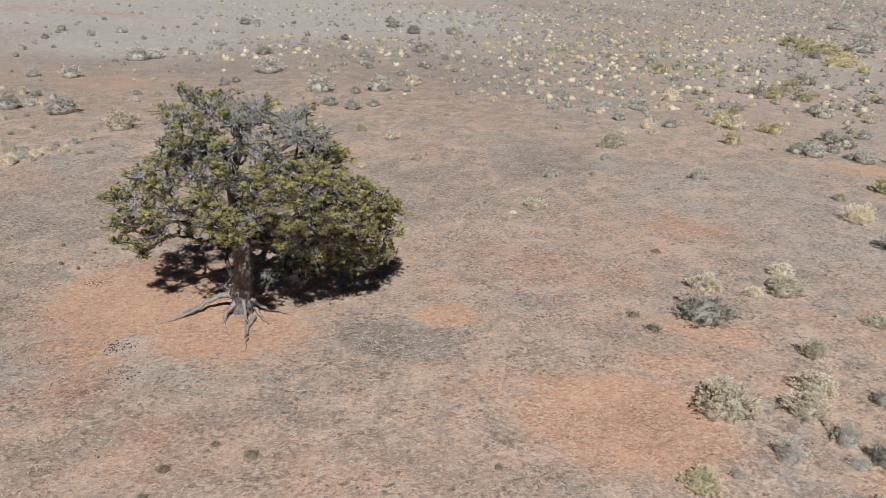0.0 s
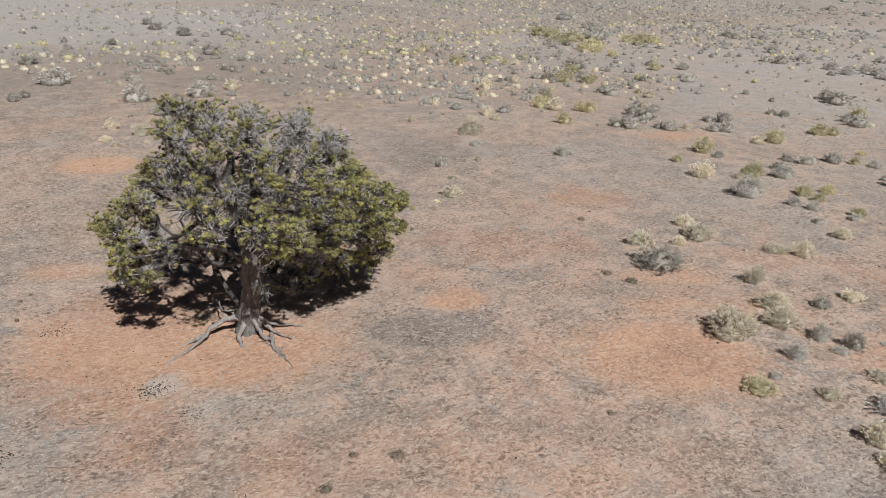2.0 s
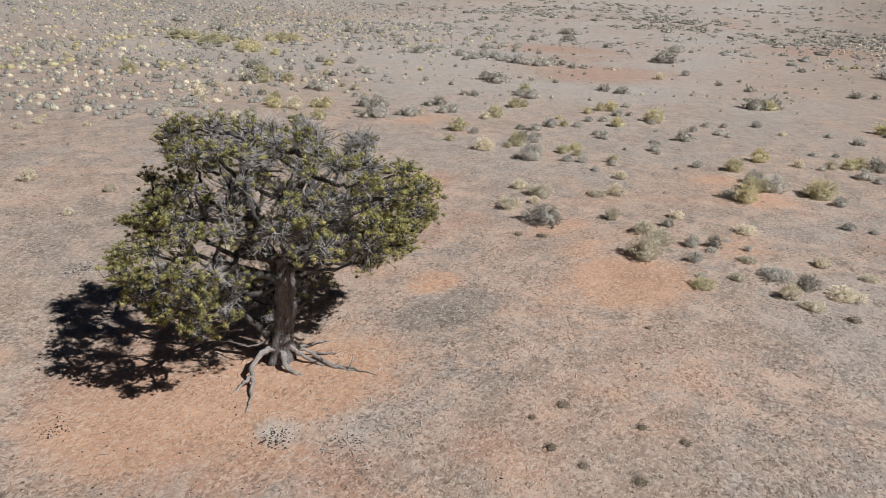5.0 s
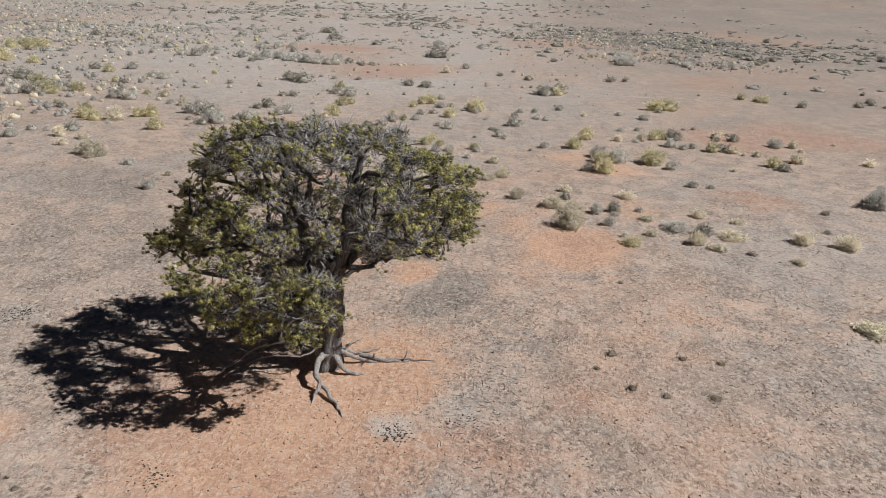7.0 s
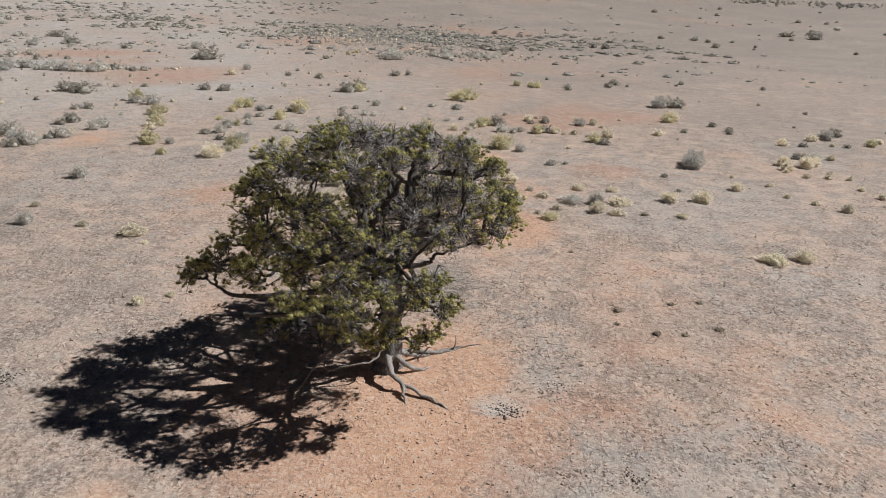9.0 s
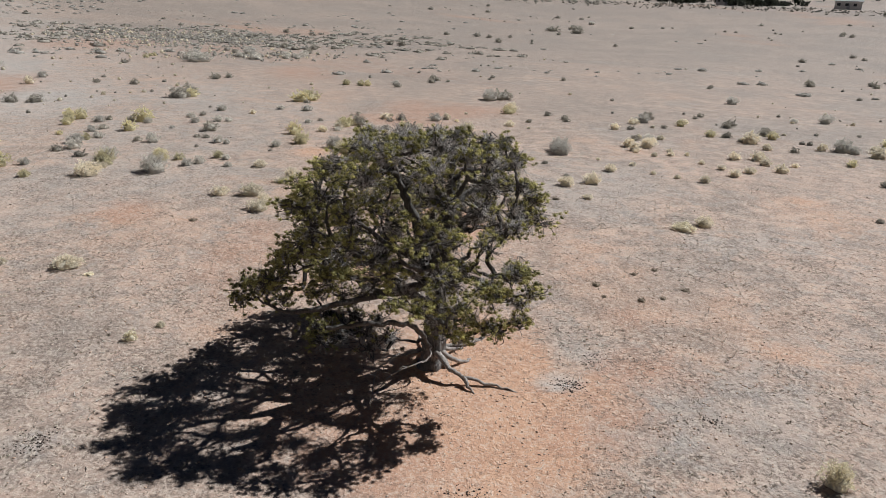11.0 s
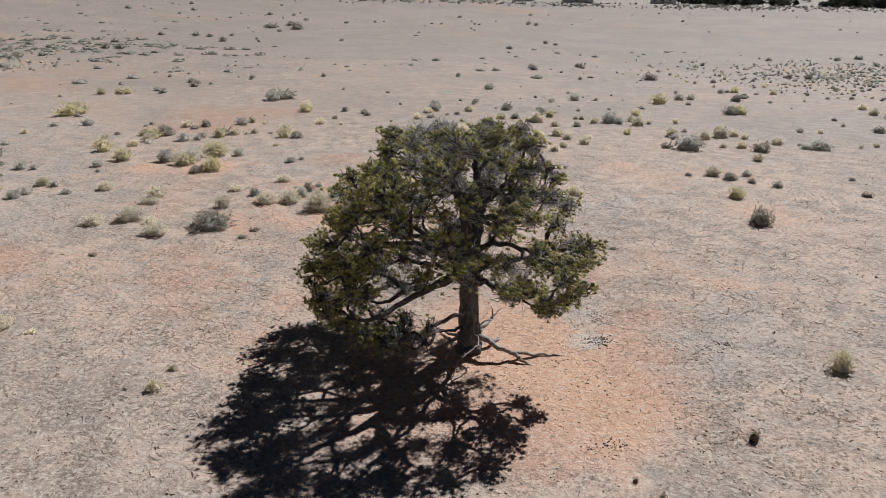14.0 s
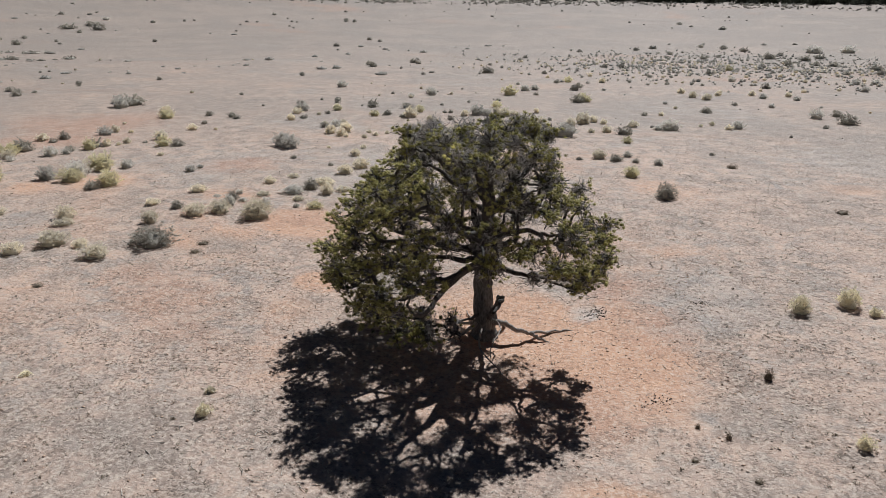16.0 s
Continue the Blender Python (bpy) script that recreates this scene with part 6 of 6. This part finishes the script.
cover("far_low_scrub", "countless low grey bushes on the far plain", SILVER, 1500, (115, 10), 125, far_east, 0.5, 1.8, 0.07, 365, 24, 0.4)


cover("dark_scrub_belt", "belt of low dark scrub across the far plain", SAGE, 800, (110, 5), 60, lambda x, y: np.exp(-((x - 108 - 0.25 * y) / 20) ** 2) * np.clip(3 * (fractal(x / 11, y / 11, 99, 4, 0.8) - 0.34), 0.03, 1), 0.8, 2.4, 0.07, 367, 24, 0.32)


def small_tuft_density(x, y):
    d = np.hypot(x + 1, y - 14)
    return (0.35 + 0.65 * (fractal(x / 3, y / 3, 67) > 0.5)) * np.clip((d - 4) / 4, 0, 1) * np.exp(-(d / 26) ** 2)


spots = spread_spots(420, np.array([-1.0, 14.0]), 36.0, small_tuft_density, 361)
tuft_field("withered_tufts", "tiny dark withered tufts on the soil", "grass", DARK, spots, r0.uniform(0.06, 0.15, len(spots)), r0.uniform(0.03, 0.07, len(spots)), 14, 0.06, 362)


# ---------------------------------------------------------------- stones, clods, chips
def lump_field(name, label, category, material, spots, sizes, flat, seed):
    """Many small uneven lumps as one thing."""
    r = np.random.default_rng(seed)
    bm = bmesh.new()
    bmesh.ops.create_icosphere(bm, subdivisions=1, radius=1.0)
    ball = np.array([v.co for v in bm.verts])
    tris = np.array([[v.index for v in f.verts] for f in bm.faces])
    bm.free()
    n, k = len(spots), len(ball)
    shape = ball[None] * r.uniform(0.65, 1.3, (n, k, 1)) * sizes[:, None, None] * np.array([1, 1, flat])
    turn = r.uniform(0, 6.28, n)
    c, s = np.cos(turn)[:, None], np.sin(turn)[:, None]
    sx = r.uniform(0.8, 1.5, (n, 1))
    x, y = shape[:, :, 0] * sx, shape[:, :, 1]
    z = ground_z(spots[:, 0], spots[:, 1]) + sizes * flat * 0.35
    verts = np.stack([x * c - y * s + spots[:, :1], x * s + y * c + spots[:, 1:], shape[:, :, 2] + z[:, None]], -1).reshape(-1, 3)
    faces = ((np.arange(n) * k)[:, None, None] + tris[None]).reshape(-1, 3)
    return tagged(mesh_object(name, verts, faces, material), label, category, kind="stuff")


spots = spread_spots(6500, np.array([-1.0, 14.0]), 24.0, lambda x, y: np.exp(-(np.hypot(x + 1.5, y - 14.5) / 11) ** 2), 371)
lump_field("pebbles", "small tan pebbles and clods on the soil", "stones", STONE, spots, 0.008 + 0.017 * r0.random(len(spots)) ** 2, 0.38, 372)
spots = spread_spots(5200, np.array([-3.0, 13.0]), 17.0, lambda x, y: np.exp(-(np.hypot(x + 3.5, y - 13.5) / 8.5) ** 2) * np.clip(2.5 * (fractal(x / 1.6, y / 1.6, 57) - 0.35), 0.05, 1), 377)
lump_field("soil_clods", "rough crumbling clods of orange-tan soil", "clods", CLOD, spots, 0.007 + 0.022 * r0.random(len(spots)) ** 2.4, 0.45, 378)
spots = spread_spots(150, np.array([-4.5, 14.0]), 9.0, lambda x, y: np.exp(-(np.hypot(x + 6.2, y - 14.6) / 3.2) ** 2), 373)
lump_field("dark_clods", "dark crumbs and clods strewn over orange soil", "clods", DUNG, spots, r0.uniform(0.007, 0.018, len(spots)), 0.5, 374)


def heap(label, x, y, rx, ry, count, seed):
    r = np.random.default_rng(seed)
    spots = np.column_stack([r.normal(x, rx * 0.5, count), r.normal(y, ry * 0.5, count)])
    lump_field("dung_heap", label, "droppings", DUNG, spots, r.uniform(0.008, 0.019, count), 0.6, seed)


heap("strewn dark droppings on pale soil near the roots", -4.85, 13.42, 0.42, 0.34, 130, 401)
heap("strewn dark droppings on tan soil", -1.74, 22.16, 0.36, 0.36, 120, 402)
heap("strewn dark droppings on orange soil", -6.44, 16.85, 0.30, 0.30, 60, 403)
heap("strewn dark droppings on ashy soil", -4.4, 12.2, 0.4, 0.5, 45, 404)
heap("few dark droppings on tan soil", -7.27, 12.2, 0.2, 0.3, 45, 405)


def chip_field():
    """Pale splinters of dead wood on the soil."""
    r = np.random.default_rng(411)
    spots = np.concatenate([
        spread_spots(150, np.array([0.6, 12.9]), 2.0, lambda x, y: np.exp(-(((x - 0.7) / 1.2) ** 2 + ((y - 12.9) / 0.7) ** 2)), 412),
        spread_spots(120, np.array([-0.8, 20.5]), 3.5, lambda x, y: np.exp(-(((x - 0.2) / 1.6) ** 2 + ((y - 20.4) / 1.3) ** 2)), 413),
        spread_spots(110, np.array([-4.0, 12.3]), 2.0, lambda x, y: np.exp(-(((x + 4) / 1.0) ** 2 + ((y - 12.3) / 0.8) ** 2)), 414),
        spread_spots(140, np.array([-2.0, 14.0]), 12.0, lambda x, y: np.exp(-(np.hypot(x + 2, y - 14) / 8) ** 2), 415)])
    z = ground_z(spots[:, 0], spots[:, 1]) + 0.012
    a = np.column_stack([spots, z])
    turn, long = r.uniform(0, 6.28, len(a)), r.uniform(0.04, 0.20, len(a))
    b = a + np.column_stack([np.cos(turn) * long, np.sin(turn) * long, r.uniform(-0.004, 0.02, len(a))])
    v, f = rods(a, b, r.uniform(0.005, 0.011, len(a)), 0.003)
    tagged(mesh_object("wood_chips", v, f, CHIP), "pale splinters of dead wood strewn on the soil", "wood chips", kind="stuff")


chip_field()


def dead_branch(label, points, r0, r1, forks, seed):
    """A fallen branch, bleached, with a few side twigs."""
    r = np.random.default_rng(seed)
    line = smooth_line(points, 5)
    line[1:-1] += r.normal(0, 0.012, line[1:-1].shape)
    origin = line[0].copy()
    root = empty("fallen_branch", *origin)
    tagged(root, label, "branch")
    v, f = tube(line - origin, taper(len(line), r0, r1), 7)
    mesh_object("bough", v, f, DEADWOOD, root, smooth=True)
    for k in range(forks):
        i = int(r.integers(2, len(line) - 2))
        d = unit(line[i + 1] - line[i] + r.normal(0, 0.06, 3))
        tip = line[i] + d * r.uniform(0.15, 0.4) + np.array([0, 0, r.uniform(0.0, 0.08)])
        side = smooth_line([line[i], 0.5 * (line[i] + tip) + r.normal(0, 0.03, 3), tip], 3)
        v, f = tube(side - origin, taper(len(side), r0 * 0.45, 0.004), 5)
        mesh_object("twig", v, f, DEADWOOD, root, smooth=True)


dead_branch("bleached dead branch lying in the tree's shade", [(-2.75, 15.9, 0.20), (-2.83, 16.43, 0.05), (-3.2, 16.75, -0.1), (-3.57, 17.05, -0.26)], 0.022, 0.008, 5, 421)
dead_branch("bleached forked branch lying beside the trunk", [(-2.8, 15.2, 0.18), (-3.07, 15.5, 0.08), (-3.03, 16.16, 0.0), (-3.1, 16.6, -0.2)], 0.020, 0.008, 4, 422)
# this one stands for a bare root, built with the branch helper
dead_branch("bleached grey root running over the soil by the trunk", [(-2.3, 14.5, -0.18), (-2.4, 14.0, -0.2), (-2.35, 13.5, -0.22), (-2.25, 13.1, -0.25)], 0.055, 0.02, 3, 423)


# ---------------------------------------------------------------- far edge of the plain
# greens lifted to carry the haze over the distant woods
FARLEAF = leaf_material("far_woods_foliage", (0.030, 0.036, 0.028), (0.085, 0.090, 0.066), (0.075, 0.068, 0.056))
WALL = plain_material("pale_house_wall", (0.62, 0.60, 0.57), (0.72, 0.70, 0.67), 1.5)
ROOF = plain_material("house_roof", (0.34, 0.34, 0.35), (0.46, 0.46, 0.47), 1.0)
PANE = plain_material("dark_window", (0.03, 0.035, 0.04), (0.05, 0.055, 0.06), 2.0, 0.2)


def far_woods():
    """The dark juniper woods on the slope behind the plain."""
    r = np.random.default_rng(501)
    ang = radians(-66) + r.uniform(-1, 1, 1000) * radians(46)
    dist = 253 + np.abs(r.normal(0, 1, 1000)) * 50
    keep = fractal(np.degrees(ang) / 9 + 50, dist / 60, 503) > 0.55 - 0.24 * (np.degrees(ang) < -86)
    ang, dist = ang[keep], dist[keep]
    spots = np.column_stack([np.cos(ang) * dist, 10 + np.sin(ang) * dist])
    tall, wide = 1.3 + 3.4 * r.random(len(spots)) ** 1.7, r.uniform(2.4, 5.6, len(spots))
    per, sub = 24, 8
    z = ground_z(spots[:, 0], spots[:, 1])
    d = scattered(r, len(spots) * per, 0.1)
    rad = r.uniform(0.45, 1.0, (len(d), 1))
    mid = np.repeat(np.column_stack([spots, z + tall * 0.52]), per, axis=0) + d * rad * np.repeat(np.column_stack([wide / 2, wide / 2, tall * 0.5]), per, axis=0)
    at = np.repeat(mid, sub, axis=0)
    way = scattered(r, len(at), 0.2)
    v, f = blades(at, way, r.uniform(0.5, 1.05, len(at)), r.uniform(0.16, 0.32, len(at)), 505)
    tone = np.repeat(np.clip(np.repeat(r.normal(0.45, 0.2, len(mid)), sub), 0, 1), 4)
    tagged(mesh_object("far_woods", v, f, FARLEAF, tone=tone), "dark juniper woods along the far edge", "woods", kind="stuff")
    v, f = rods(np.column_stack([spots, z - 0.3]), np.column_stack([spots, z + tall * 0.6]), 0.16, 0.08)
    tagged(mesh_object("far_trunks", v, f, LIMB), "trunks of the far woods", "woods", kind="stuff")


far_woods()


def box_part(name, size, at, material, parent, label="", bevel=0.03):
    bm = bmesh.new()
    bmesh.ops.create_cube(bm, size=1.0)
    bmesh.ops.scale(bm, vec=size, verts=bm.verts)
    bmesh.ops.bevel(bm, geom=bm.edges[:], offset=bevel, segments=1, affect="EDGES")
    bmesh.ops.translate(bm, vec=at, verts=bm.verts)
    me = bpy.data.meshes.new(name)
    bm.to_mesh(me)
    bm.free()
    me.materials.append(material)
    ob = new(name, me)
    ob.parent = parent
    if label:
        tagged(ob, label)
    return ob


def gable(name, length, depth, rise, z, material, parent):
    l, d = length / 2 + 0.25, depth / 2 + 0.3
    verts = [(-l, -d, z), (l, -d, z), (l, d, z), (-l, d, z), (-l, 0, z + rise), (l, 0, z + rise)]
    verts += [(x, y, q - 0.14) for x, y, q in verts]
    me = bpy.data.meshes.new(name)
    me.from_pydata(verts, [], [(0, 1, 5, 4), (2, 3, 4, 5), (7, 6, 10, 11), (9, 8, 11, 10), (0, 6, 7, 1), (2, 8, 9, 3), (1, 7, 11, 5), (5, 11, 8, 2), (3, 9, 10, 4), (4, 10, 6, 0)])
    me.materials.append(material)
    ob = new(name, me)
    ob.parent = parent
    return ob


def far_house(label, bearing, dist, length, depth, height, rise, turn):
    """A low house or trailer on the far edge, with windows and a door."""
    a = radians(bearing)
    x, y = math.cos(a) * dist, 10 + math.sin(a) * dist
    root = empty("far_house", x, y, float(ground_z(x, y)) - 0.3)
    root.rotation_euler = (0, 0, radians(turn))
    tagged(root, label, "house", group="houses on the far edge")
    box_part("wall", (length, depth, height + 0.3), (0, 0, height / 2 + 0.15), WALL, root)
    gable("roof", length, depth, rise, height + 0.3, ROOF, root)
    for side in (-1, 1):
        for k in range(3):
            at = (length * (k - 1) * 0.3 + 0.4, side * depth / 2, 1.8)
            window = box_part("window", (1.25, 0.12, 1.05), at, WALL, root)
            box_part("pane", (1.05, 0.06, 0.85), (at[0], at[1] + side * 0.05, at[2]), PANE, window)
    box_part("door", (0.95, 0.14, 2.0), (length * 0.12 - 1.0, depth / 2, 1.3), ROOF, root)


far_house("long white trailer with a flat pale roof", -68.4, 257, 11, 4.5, 2.3, 0.4, 20)
far_house("low white house with a grey roof by dark trees", -64.0, 266, 8, 6, 2.6, 1.2, 26)
far_house("small white house with a grey roof", -55.7, 266, 6, 5, 2.4, 1.2, 34)
far_house("white trailer half hidden by trees", -75.0, 268, 9, 4.5, 2.4, 0.5, 14)


def edge_band(x, y):
    """Low scrub along the foot of the woods."""
    d, a = np.hypot(x, y - 10), np.degrees(np.arctan2(y - 10, x))
    return np.exp(-((d - 246) / 6) ** 2) * (a < 5) * (a > -120) * np.clip(3 * (fractal(x / 18, y / 18, 91) - 0.3), 0.05, 1)


cover("edge_scrub", "low grey scrub along the foot of the woods", SAGE, 2200, (60, -130), 260, edge_band, 0.5, 1.5, 0.06, 371, 24)
